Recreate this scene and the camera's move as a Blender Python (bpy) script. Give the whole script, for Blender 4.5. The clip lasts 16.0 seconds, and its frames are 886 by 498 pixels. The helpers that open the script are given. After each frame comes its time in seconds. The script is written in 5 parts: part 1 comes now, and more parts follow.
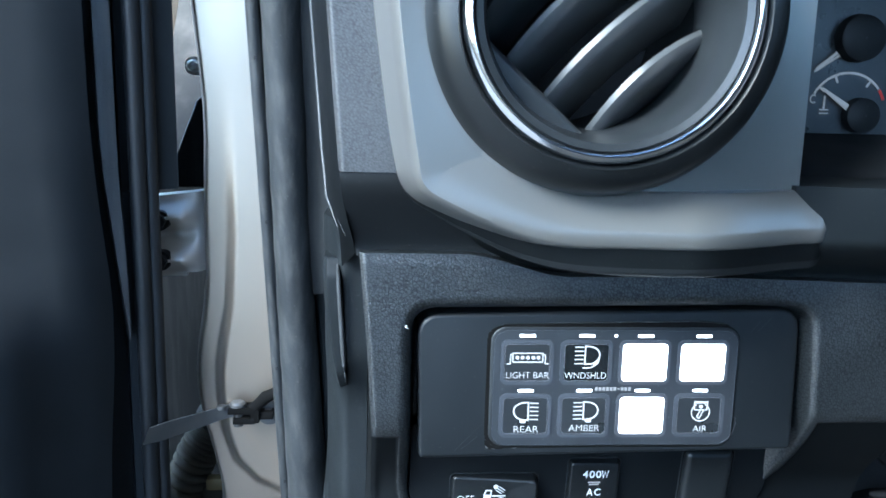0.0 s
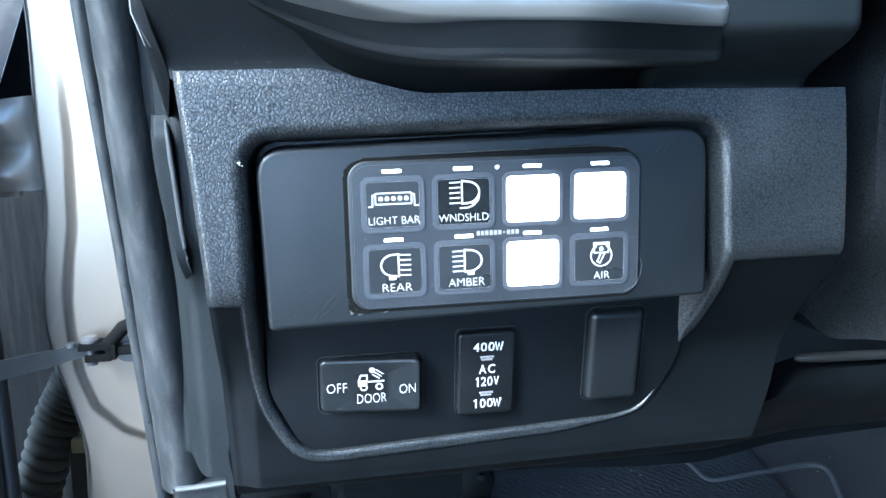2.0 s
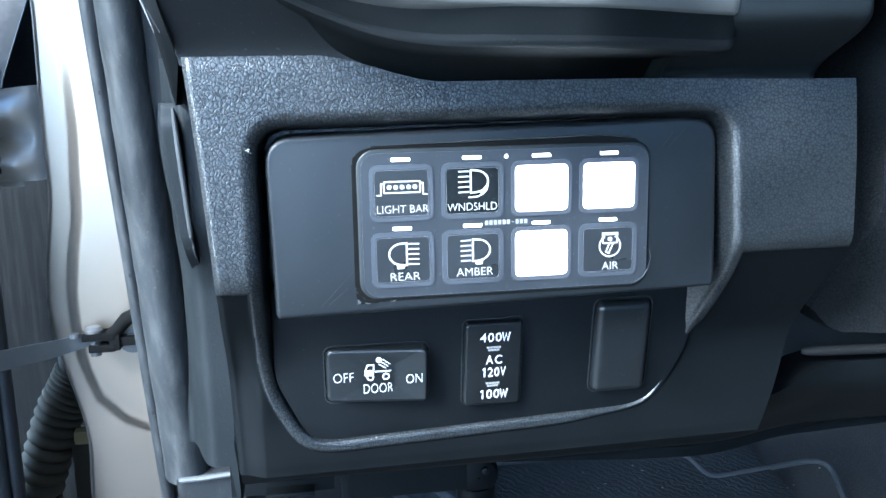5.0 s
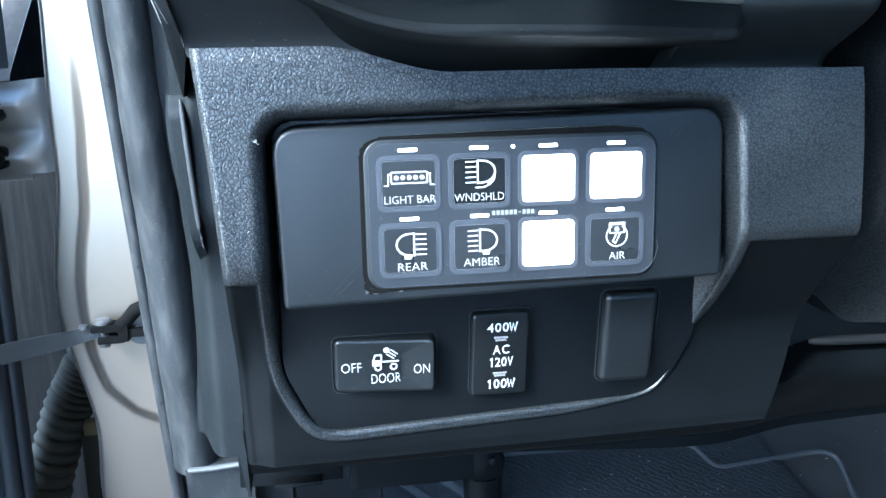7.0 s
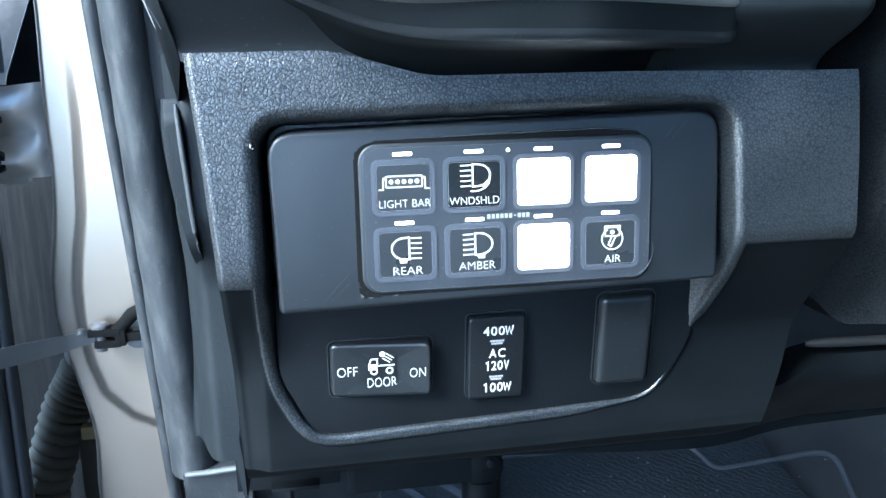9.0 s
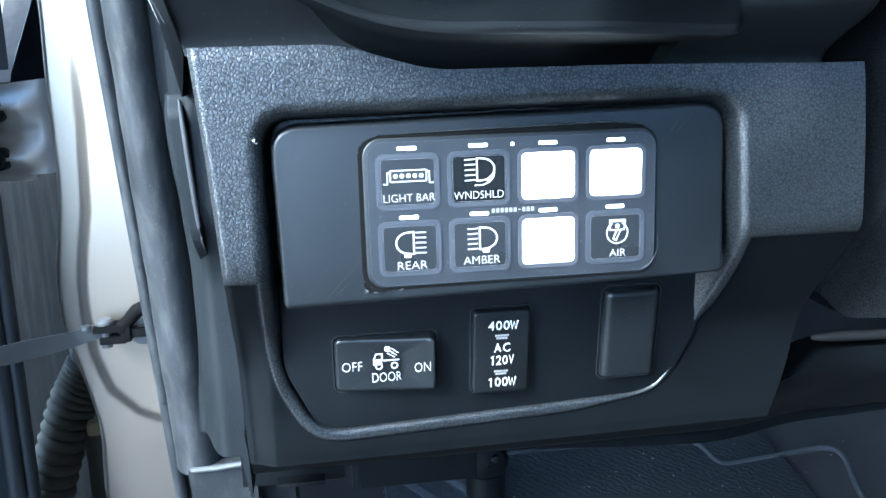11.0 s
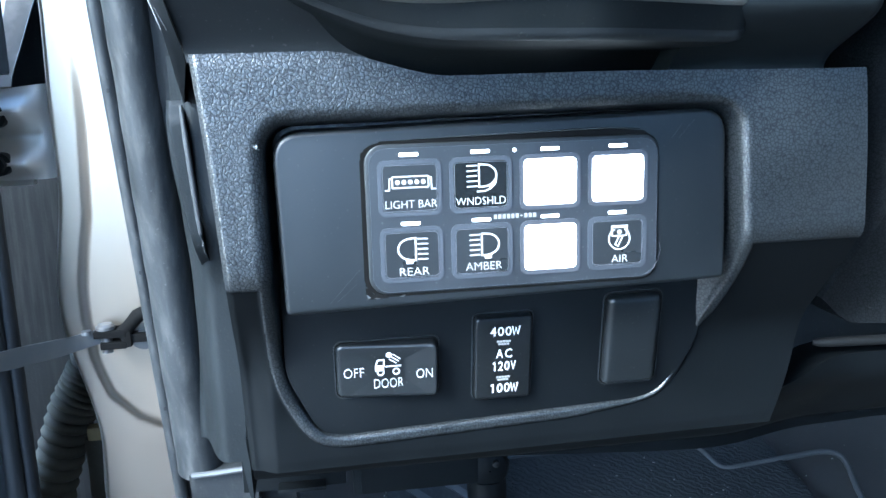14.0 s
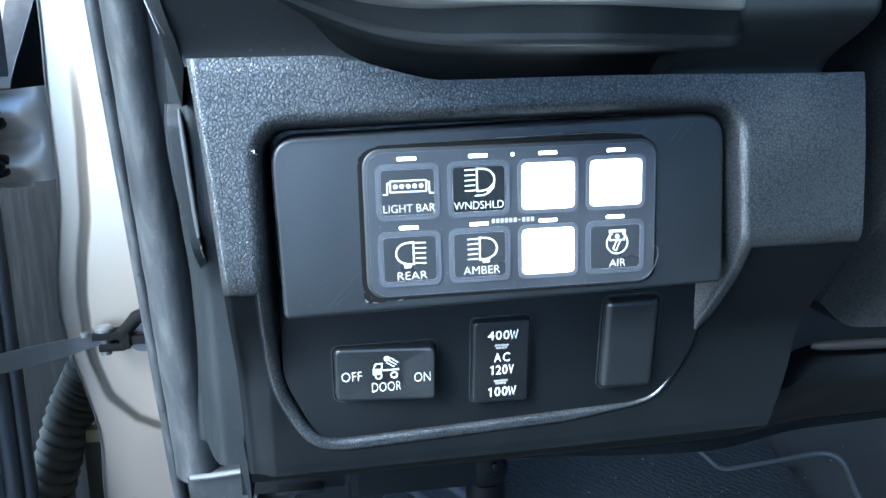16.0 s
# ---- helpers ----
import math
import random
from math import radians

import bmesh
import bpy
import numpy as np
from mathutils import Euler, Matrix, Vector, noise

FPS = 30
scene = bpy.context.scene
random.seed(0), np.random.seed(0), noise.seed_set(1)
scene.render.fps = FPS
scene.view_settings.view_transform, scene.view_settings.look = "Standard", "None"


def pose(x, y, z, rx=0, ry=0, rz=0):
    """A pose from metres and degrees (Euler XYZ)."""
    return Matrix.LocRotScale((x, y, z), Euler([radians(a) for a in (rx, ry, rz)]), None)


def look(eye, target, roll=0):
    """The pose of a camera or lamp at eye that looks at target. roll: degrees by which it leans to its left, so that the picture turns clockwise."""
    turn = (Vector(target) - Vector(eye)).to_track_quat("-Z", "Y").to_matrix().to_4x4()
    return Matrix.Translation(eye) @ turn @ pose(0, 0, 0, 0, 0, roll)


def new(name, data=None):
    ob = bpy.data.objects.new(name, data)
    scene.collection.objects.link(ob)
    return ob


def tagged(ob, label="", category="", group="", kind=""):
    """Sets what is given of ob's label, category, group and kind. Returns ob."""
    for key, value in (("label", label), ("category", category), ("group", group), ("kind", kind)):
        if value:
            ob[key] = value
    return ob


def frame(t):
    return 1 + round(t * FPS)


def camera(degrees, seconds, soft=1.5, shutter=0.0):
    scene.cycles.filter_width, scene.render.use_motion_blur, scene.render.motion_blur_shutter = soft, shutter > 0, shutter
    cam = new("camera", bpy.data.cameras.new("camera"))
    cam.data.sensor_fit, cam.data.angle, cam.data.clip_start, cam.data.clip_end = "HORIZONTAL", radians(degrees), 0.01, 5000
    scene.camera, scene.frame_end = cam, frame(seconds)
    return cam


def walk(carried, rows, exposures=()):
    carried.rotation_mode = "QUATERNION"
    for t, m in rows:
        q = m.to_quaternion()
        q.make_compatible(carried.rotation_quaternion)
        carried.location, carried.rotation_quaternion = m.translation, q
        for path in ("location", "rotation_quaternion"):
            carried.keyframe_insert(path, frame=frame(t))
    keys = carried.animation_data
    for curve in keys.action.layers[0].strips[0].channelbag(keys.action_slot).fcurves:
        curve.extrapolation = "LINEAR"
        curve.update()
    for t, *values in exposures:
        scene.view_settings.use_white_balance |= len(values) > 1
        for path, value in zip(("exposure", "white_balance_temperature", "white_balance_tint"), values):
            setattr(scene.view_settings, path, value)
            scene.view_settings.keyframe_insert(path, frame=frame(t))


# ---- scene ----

# Everything in the dash is laid out in the dash's own axes: x to the passenger, y forward, z up along the
# switch plate, which leans back by LEAN degrees. DASH takes those axes into the world, whose zero is the cabin floor.
LEAN_BACK = -13.0
DASH = pose(0, 0, 0.47, LEAN_BACK, 0, 0)

cam = camera(55.0, 16.0, 1.5, 0.35)
ROWS = [
    (0, -0.04430, -0.31688, 0.09353, 79.165, -1.265, -3.629),
    (0.5, -0.03307, -0.29663, 0.06737, 80.002, 1.142, -5.237),
    (1, -0.02314, -0.28237, 0.03726, 79.301, 1.395, -6.636),
    (1.5, -0.01915, -0.27595, 0.02723, 78.631, 1.511, -8.206),
    (2, -0.01738, -0.27415, 0.02622, 79.007, 1.306, -9.525),
    (2.5, -0.01735, -0.27353, 0.02453, 79.059, 1.152, -9.526),
    (3, -0.01939, -0.27315, 0.02409, 78.985, 0.914, -9.432),
    (3.5, -0.01965, -0.27378, 0.02399, 78.831, 0.810, -9.353),
    (4, -0.02012, -0.27351, 0.02421, 78.892, 0.884, -9.434),
    (6.5, -0.01969, -0.27292, 0.02252, 78.418, 1.209, -9.247),
    (7, -0.02057, -0.27401, 0.02316, 78.273, 1.232, -9.092),
    (7.5, -0.01896, -0.27392, 0.02303, 78.166, 1.345, -9.036),
    (8, -0.01886, -0.27384, 0.02370, 78.238, 1.397, -9.095),
    (8.5, -0.01933, -0.27386, 0.02389, 78.292, 1.415, -9.137),
    (9, -0.01906, -0.27384, 0.02378, 78.382, 1.422, -9.159),
    (11.5, -0.01918, -0.27347, 0.02275, 78.047, 1.709, -8.851),
    (12, -0.01904, -0.27320, 0.02270, 77.948, 1.755, -8.836),
    (12.5, -0.01882, -0.27361, 0.02343, 78.094, 1.705, -8.874),
    (13, -0.01944, -0.27334, 0.02380, 78.246, 1.741, -8.920),
    (13.5, -0.01956, -0.27299, 0.02385, 78.273, 1.705, -8.880),
    (14, -0.01982, -0.27292, 0.02402, 78.348, 1.675, -8.948),
    (14.5, -0.01994, -0.27300, 0.02397, 78.310, 1.631, -9.038),
    (15, -0.02056, -0.27304, 0.02453, 78.332, 1.485, -8.981),
    (15.5, -0.02004, -0.27287, 0.02501, 78.361, 1.520, -8.929),
    (16, -0.01909, -0.27284, 0.02535, 78.350, 1.592, -8.939),
]
EXPOSURES = [(0.0, 3.07, 5380, 0), (0.5, 3.22, 5360, 0), (1.0, 3.17, 5330, 0), (1.5, 3.69, 5280, 0), (16.0, 3.74, 5280, 0)]
walk(cam, [(t, DASH @ pose(x, y, z, rx, ry, rz)) for t, x, y, z, rx, ry, rz in ROWS], EXPOSURES)

# ---------------------------------------------------------------- world and sun
world = bpy.data.worlds.new("sky")
world.use_nodes = True
scene.world = world
wn = world.node_tree
sky = wn.nodes.new("ShaderNodeTexSky")
sky.sky_type = "NISHITA"
sky.sun_disc = False
sky.sun_elevation, sky.sun_rotation = radians(42), radians(-118)
wn.links.new(sky.outputs[0], wn.nodes["Background"].inputs[0])
wn.nodes["Background"].inputs[1].default_value = 0.165
sun_data = bpy.data.lights.new("sun", "SUN")
sun_data.energy, sun_data.angle, sun_data.color = 1.75, radians(22), (1.0, 0.96, 0.905)
sun = new("sun", sun_data)
sun.matrix_world = look((-6.5, -3.4, 6.9), (0, 0, 0.4))


# ---------------------------------------------------------------- materials
def nodes_of(name):
    m = bpy.data.materials.new(name)
    m.use_nodes = True
    return m, m.node_tree, m.node_tree.nodes["Principled BSDF"]


def link(nt, a, b):
    nt.links.new(a, b)


def coords(nt, scale=(1, 1, 1)):
    tc = nt.nodes.new("ShaderNodeTexCoord")
    mp = nt.nodes.new("ShaderNodeMapping")
    mp.inputs["Scale"].default_value = scale
    link(nt, tc.outputs["Object"], mp.inputs[0])
    return mp.outputs[0]


def noise_tex(nt, co, scale, detail=3.0, rough=0.55):
    n = nt.nodes.new("ShaderNodeTexNoise")
    n.inputs["Scale"].default_value = scale
    n.inputs["Detail"].default_value = detail
    n.inputs["Roughness"].default_value = rough
    link(nt, co, n.inputs["Vector"])
    return n.outputs["Fac"]


def ramp(nt, fac, stops):
    r = nt.nodes.new("ShaderNodeValToRGB")
    e = r.color_ramp.elements
    while len(e) < len(stops):
        e.new(0.5)
    for el, (p, c) in zip(e, stops):
        el.position, el.color = p, (c, c, c, 1) if not isinstance(c, tuple) else (*c, 1)
    link(nt, fac, r.inputs[0])
    return r.outputs[0]


def mix(nt, fac, a, b, mode="MIX"):
    m = nt.nodes.new("ShaderNodeMix")
    m.data_type, m.blend_type = "RGBA", mode
    for sock, v in ((0, fac), (6, a), (7, b)):
        if isinstance(v, (int, float)):
            m.inputs[sock].default_value = v
        elif isinstance(v, tuple):
            m.inputs[sock].default_value = (*v, 1)
        else:
            link(nt, v, m.inputs[sock])
    return m.outputs[2]


def bump(nt, p, height, strength, dist):
    b = nt.nodes.new("ShaderNodeBump")
    b.inputs["Strength"].default_value, b.inputs["Distance"].default_value = strength, dist
    link(nt, height, b.inputs["Height"])
    link(nt, b.outputs[0], p.inputs["Normal"])


def plastic(name, color, rough, fine=1800.0, grain=0.10, depth=0.00012, dust=0.06, spec=0.5, tint=(0.35, 0.34, 0.32), streak=0.0):
    """Moulded plastic or painted sheet: two scales of wear, fine moulded grain and a little dust."""
    m, nt, p = nodes_of(name)
    co = coords(nt)
    wide = noise_tex(nt, co, 28.0, 5.0)
    small = noise_tex(nt, co, fine, 2.0)
    spots = ramp(nt, noise_tex(nt, co, 900.0, 1.0), [(0.70, 0.0), (0.76, 1.0)])
    base = mix(nt, ramp(nt, wide, [(0.3, 0.0), (0.7, 1.0)]), tuple(c * 0.82 for c in color), tuple(min(1, c * 1.15) for c in color))
    if streak:
        runs = ramp(nt, noise_tex(nt, coords(nt, (220, 220, 14)), 1.0, 4.0, 0.6), [(0.46, 0.0), (0.72, streak)])
        base = mix(nt, runs, base, tuple(c * 0.55 for c in tint))
    haze = nt.nodes.new("ShaderNodeMath")
    haze.operation = "MULTIPLY"
    link(nt, spots, haze.inputs[0])
    haze.inputs[1].default_value = dust
    link(nt, mix(nt, haze.outputs[0], base, tint), p.inputs["Base Color"])
    link(nt, ramp(nt, wide, [(0.25, max(0.02, rough - 0.07)), (0.75, rough + 0.07)]), p.inputs["Roughness"])
    p.inputs["Specular IOR Level"].default_value = spec
    bump(nt, p, small, grain, depth)
    return m


def leather(name, color, rough, cell=640.0, depth=0.00012, spec=0.5):
    """Soft-touch vinyl with a pebbled hide grain: warped cells with creases shaded in colour, over a fine pore."""
    m, nt, p = nodes_of(name)
    co = coords(nt)
    warp = nt.nodes.new("ShaderNodeTexNoise")
    warp.inputs["Scale"].default_value, warp.inputs["Detail"].default_value = cell * 0.55, 3.0
    link(nt, co, warp.inputs["Vector"])
    add = nt.nodes.new("ShaderNodeVectorMath")
    add.operation = "MULTIPLY_ADD"
    link(nt, warp.outputs["Color"], add.inputs[0])
    add.inputs[1].default_value = (0.9 / cell, 0.9 / cell, 0.9 / cell)
    link(nt, co, add.inputs[2])
    cells = nt.nodes.new("ShaderNodeTexVoronoi")
    cells.feature = "DISTANCE_TO_EDGE"
    cells.inputs["Scale"].default_value = cell
    link(nt, add.outputs[0], cells.inputs["Vector"])
    folds = nt.nodes.new("ShaderNodeTexVoronoi")
    folds.feature = "DISTANCE_TO_EDGE"
    folds.inputs["Scale"].default_value = cell * 0.43
    link(nt, add.outputs[0], folds.inputs["Vector"])
    crease = ramp(nt, cells.outputs["Distance"], [(0.0, 0.0), (0.08, 0.45), (0.18, 0.80), (0.34, 1.0)])
    long_crease = ramp(nt, folds.outputs["Distance"], [(0.0, 0.0), (0.05, 0.7), (0.14, 1.0)])
    wrinkle = noise_tex(nt, add.outputs[0], cell * 1.3, 2.0, 0.5)
    h = mix(nt, 0.45, mix(nt, 0.30, crease, long_crease), wrinkle)
    wide = noise_tex(nt, co, 30.0, 4.0)
    base = mix(nt, ramp(nt, wide, [(0.3, 0.0), (0.7, 1.0)]), tuple(c * 0.85 for c in color), tuple(c * 1.15 for c in color))
    # Crease shade painted into the colour, so grain shows from any light direction.
    base = mix(nt, ramp(nt, cells.outputs["Distance"], [(0.0, 0.42), (0.08, 0.0)]), base, tuple(c * 0.4 for c in color))
    spots = ramp(nt, noise_tex(nt, co, 700.0, 1.0), [(0.745, 0.0), (0.78, 0.07)])
    link(nt, mix(nt, spots, base, (0.4, 0.38, 0.35)), p.inputs["Base Color"])
    link(nt, ramp(nt, wide, [(0.25, rough - 0.05), (0.75, rough + 0.06)]), p.inputs["Roughness"])
    # Specular drops in the creases too, deepening that painted shade.
    link(nt, ramp(nt, cells.outputs["Distance"], [(0.0, spec * 0.32), (0.06, spec * 0.66), (0.20, min(1.0, spec * 1.08))]), p.inputs["Specular IOR Level"])
    bump(nt, p, h, 0.8, depth)
    return m


def metal_paint(name, color, rough, metallic=0.55, coat=0.25, dirt=0.10):
    """Sprayed or plated metal: a smooth film, broad unevenness in tone and gloss, some road dirt."""
    m, nt, p = nodes_of(name)
    co = coords(nt)
    wide = noise_tex(nt, co, 14.0, 3.0, 0.45)
    base = mix(nt, wide, tuple(c * 0.93 for c in color), tuple(min(1, c * 1.05) for c in color))
    base = mix(nt, ramp(nt, noise_tex(nt, co, 40.0, 5.0), [(0.45, 0.0), (0.9, dirt)]), base, (0.34, 0.30, 0.25))
    link(nt, base, p.inputs["Base Color"])
    p.inputs["Metallic"].default_value = metallic
    link(nt, ramp(nt, wide, [(0.0, max(0.03, rough - 0.06)), (1.0, rough + 0.07)]), p.inputs["Roughness"])
    p.inputs["Coat Weight"].default_value, p.inputs["Coat Roughness"].default_value = coat, 0.25
    return m


def glow(name, color, strength, body=0.12):
    m, nt, p = nodes_of(name)
    p.inputs["Base Color"].default_value = (body, body, body * 1.08, 1)
    p.inputs["Emission Color"].default_value = (*color, 1)
    p.inputs["Emission Strength"].default_value = strength
    p.inputs["Roughness"].default_value = 0.4
    return m


def cloth(name, color, ribs=True):
    """Needle-felt carpet; with ribs, the woven zigzag of a floor mat."""
    m, nt, p = nodes_of(name)
    co = coords(nt)
    fuzz = noise_tex(nt, co, 900.0, 3.0, 0.7)
    wide = noise_tex(nt, co, 14.0, 5.0)
    h = fuzz
    base = mix(nt, wide, tuple(c * 0.7 for c in color), tuple(c * 1.3 for c in color))
    if ribs:
        w = nt.nodes.new("ShaderNodeTexWave")
        w.bands_direction = "DIAGONAL"
        w.inputs["Scale"].default_value, w.inputs["Distortion"].default_value = 70.0, 7.0
        w.inputs["Detail"].default_value, w.inputs["Detail Scale"].default_value = 3.0, 2.2
        link(nt, co, w.inputs["Vector"])
        h = mix(nt, 0.35, w.outputs["Fac"], fuzz)
        base = mix(nt, ramp(nt, w.outputs["Fac"], [(0.2, 0.0), (0.8, 1.0)]), tuple(c * 0.75 for c in color), base)
    lint = ramp(nt, noise_tex(nt, co, 260.0, 1.0), [(0.765, 0.0), (0.785, 0.6)])
    link(nt, mix(nt, lint, base, (0.4, 0.38, 0.35)), p.inputs["Base Color"])
    p.inputs["Roughness"].default_value = 0.95
    p.inputs["Specular IOR Level"].default_value = 0.2
    bump(nt, p, h, 0.7, 0.0018)
    return m


def ground_mat():
    m, nt, p = nodes_of("concrete_driveway")
    co = coords(nt)
    a = noise_tex(nt, co, 3.0, 8.0, 0.7)
    b = noise_tex(nt, co, 120.0, 4.0)
    link(nt, mix(nt, a, (0.11, 0.102, 0.094), (0.16, 0.15, 0.14)), p.inputs["Base Color"])
    p.inputs["Roughness"].default_value = 0.9
    bump(nt, p, b, 0.5, 0.004)
    return m


VINYL = leather("black_grained_vinyl", (0.0068, 0.0083, 0.0095), 0.40, 800.0, 0.00022, 0.95)
RIM = leather("grained_vinyl_rim", (0.0068, 0.0083, 0.0095), 0.37, 800.0, 0.00018, 0.95)
VINYL_FINE = leather("fine_grained_vinyl", (0.013, 0.0135, 0.014), 0.50, 900.0, 0.00010)
BLACK = plastic("black_moulded_plastic", (0.0090, 0.0107, 0.0119), 0.46, grain=0.12, spec=0.42)
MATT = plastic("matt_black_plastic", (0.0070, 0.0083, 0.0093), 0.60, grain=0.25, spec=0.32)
PLATE = plastic("satin_black_printed_plate", (0.0048, 0.0062, 0.0076), 0.40, 2600.0, 0.10, 0.00006, 0.05, 0.42)
KEYFACE = plastic("keypad_overlay", (0.0195, 0.0225, 0.0265), 0.36, 3200.0, 0.10, 0.00005, 0.08)
KEYDARK = plastic("keypad_button_black", (0.0150, 0.0172, 0.0195), 0.30, 3200.0, 0.08, 0.00004, 0.05)
SWITCH = plastic("switch_black", (0.0062, 0.0075, 0.0086), 0.34, 2400.0, 0.10, 0.00006, 0.05, 0.38)
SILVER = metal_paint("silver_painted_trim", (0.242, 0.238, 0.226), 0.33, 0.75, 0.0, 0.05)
CHROME = metal_paint("chrome", (0.85, 0.86, 0.88), 0.12, 1.0)
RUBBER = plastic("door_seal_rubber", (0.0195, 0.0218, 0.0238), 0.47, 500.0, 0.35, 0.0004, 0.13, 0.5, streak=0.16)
DOORRUBBER = plastic("door_edge_rubber", (0.0085, 0.0092, 0.0100), 0.55, 500.0, 0.35, 0.0004, 0.05, 0.3, streak=0.05)
BOOT = plastic("dusty_boot_rubber", (0.105, 0.092, 0.068), 0.7, 600.0, 0.3, 0.0004, 0.15, 0.15)
GARNISH = plastic("grey_black_garnish", (0.0165, 0.0186, 0.0206), 0.44, 1100.0, 0.6, 0.0003, 0.10, 0.42, streak=0.10)
PAINT = metal_paint("silver_body_paint", (0.295, 0.248, 0.198), 0.33, 0.75, 0.10, 0.03)
STEEL = metal_paint("zinc_steel", (0.52, 0.49, 0.445), 0.50, 0.30, 0.0, 0.20)
CREAM = metal_paint("cream_primer_paint", (0.042, 0.036, 0.026), 0.6, 0.0, 0.0, 0.3)
PRINT = plastic("white_legend_print", (0.52, 0.54, 0.55), 0.6, dust=0.0)
HATCH = plastic("grey_legend_print", (0.20, 0.20, 0.20), 0.6, dust=0.0)
VOID = plastic("switch_gap_black", (0.003, 0.003, 0.003), 0.9, dust=0.0, spec=0.1)
# LOWER carries the shade under the dash in its near-black colour.
LOWER = plastic("shade_dark_plastic", (0.0018, 0.0025, 0.0031), 0.55, 1500.0, 0.2, 0.0002, 0.008, 0.12)
CARRIER = plastic("flat_black_carrier", (0.0024, 0.0033, 0.0042), 0.50, 2200.0, 0.12, 0.0001, 0.04, 0.16)
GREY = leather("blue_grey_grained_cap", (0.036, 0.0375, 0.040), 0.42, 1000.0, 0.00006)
COVER = plastic("dark_shaded_plastic", (0.0044, 0.0056, 0.0062), 0.55, 1300.0, 0.25, 0.0002, 0.03, 0.17)
COLUMN = leather("grained_column_vinyl", (0.0060, 0.0066, 0.0070), 0.5, 700.0, 0.00018, 0.26)
COLTRIM = plastic("satin_column_trim", (0.0052, 0.0068, 0.0078), 0.5, 1500.0, 0.15, 0.0001, 0.02, 0.22)
STRIPBLACK = plastic("satin_garnish_strip", (0.0070, 0.0088, 0.0100), 0.56, 1100.0, 0.4, 0.0003, 0.06, 0.20)
# Brown of the added screen, chosen to tint reflections in the paint.
SCREEN = plastic("warm_brown_screen", (0.30, 0.215, 0.14), 0.7, 300.0, 0.4, 0.002)
RED = plastic("red_legend_print", (0.5, 0.03, 0.02), 0.6, dust=0.0)
LIT = glow("backlit_white_window", (0.94, 0.97, 1.0), 0.9)
LEGEND = glow("backlit_legend", (0.94, 0.97, 1.0), 0.14)
GAUGE = glow("backlit_gauge_print", (0.94, 0.97, 1.0), 0.025)
# Faint blue emission on the frosted surrounds imitates bloom from the lit windows.
HALO = glow("button_surround_bloom", (0.50, 0.64, 1.0), 0.007, 0.035)
RING = plastic("frosted_button_surround", (0.036, 0.040, 0.048), 0.40, dust=0.02)
CARPET = cloth("charcoal_carpet", (0.029, 0.029, 0.0275), False)
MAT = cloth("charcoal_floor_mat", (0.0180, 0.0208, 0.0222))
PIPING = plastic("mat_piping", (0.026, 0.028, 0.029), 0.7)
LINING = plastic("light_grey_cabin_lining", (0.175, 0.205, 0.235), 0.8)
DARKLINING = plastic("charcoal_cabin_lining", (0.034, 0.036, 0.039), 0.7)
LEDGE = plastic("scuffed_grey_ledge", (0.0070, 0.0072, 0.0074), 0.6, 900.0, 0.3, 0.0002, 0.1, 0.18)
VANE = plastic("satin_vane_plastic", (0.060, 0.064, 0.067), 0.38, 2400.0, 0.08, 0.00006, 0.05, 0.6)
STRAP = metal_paint("oiled_dark_steel", (0.15, 0.155, 0.155), 0.36, 0.6, 0.0, 0.3)
WEB = plastic("dirty_tan_primer", (0.085, 0.072, 0.052), 0.7, 400.0, 0.3, 0.0004, 0.2, 0.2)
SHINE = plastic("glossy_cut_edge", (0.020, 0.022, 0.024), 0.16, dust=0.0, spec=0.9)
# Darker, glossier copy of KEYDARK for the button that catches no reflection.
KEYSHADE = plastic("keypad_button_shade", (0.0075, 0.0088, 0.0100), 0.22, 3200.0, 0.05, 0.00003, 0.03)
EDGING = plastic("key_highlight_and_lint", (0.11, 0.115, 0.128), 0.35, dust=0.0)
ZINC = metal_paint("bright_zinc", (0.85, 0.84, 0.80), 0.35, 0.3, 0.0, 0.1)
RIBDIM = plastic("grey_rib_highlight", (0.034, 0.036, 0.038), 0.45, 900.0, 0.3, 0.0002, 0.12)
RIBBING = plastic("pale_rib_and_glint", (0.055, 0.057, 0.060), 0.45, 900.0, 0.3, 0.0002, 0.12)
BEZEL = plastic("satin_vent_bezel", (0.0050, 0.0060, 0.0067), 0.36, 2400.0, 0.08, 0.00006, 0.05, 0.34)
THROAT = plastic("satin_vent_throat", (0.015, 0.0172, 0.019), 0.36, 2400.0, 0.08, 0.00006, 0.05, 0.5)
PINS = metal_paint("dull_plated_steel", (0.10, 0.10, 0.10), 0.42, 0.6, 0.0, 0.3)
PUSHCAP = plastic("deep_black_cap", (0.0045, 0.0054, 0.0062), 0.36, 2400.0, 0.10, 0.00006, 0.04, 0.30)
DOORTRIM = plastic("dark_door_trim", (0.0130, 0.0145, 0.0155), 0.6, 1500.0, 0.2, 0.0002, 0.02, 0.2)
FOAM = plastic("yellowed_plug", (0.33, 0.24, 0.11), 0.6)
GROUND = ground_mat()


# ---------------------------------------------------------------- mesh helpers
def thing(name, label, category, kind="", group="", at=None):
    ob = new(name)
    ob.empty_display_size = 0.02
    ob.matrix_world = DASH if at is None else at
    return tagged(ob, label, category, group, kind)


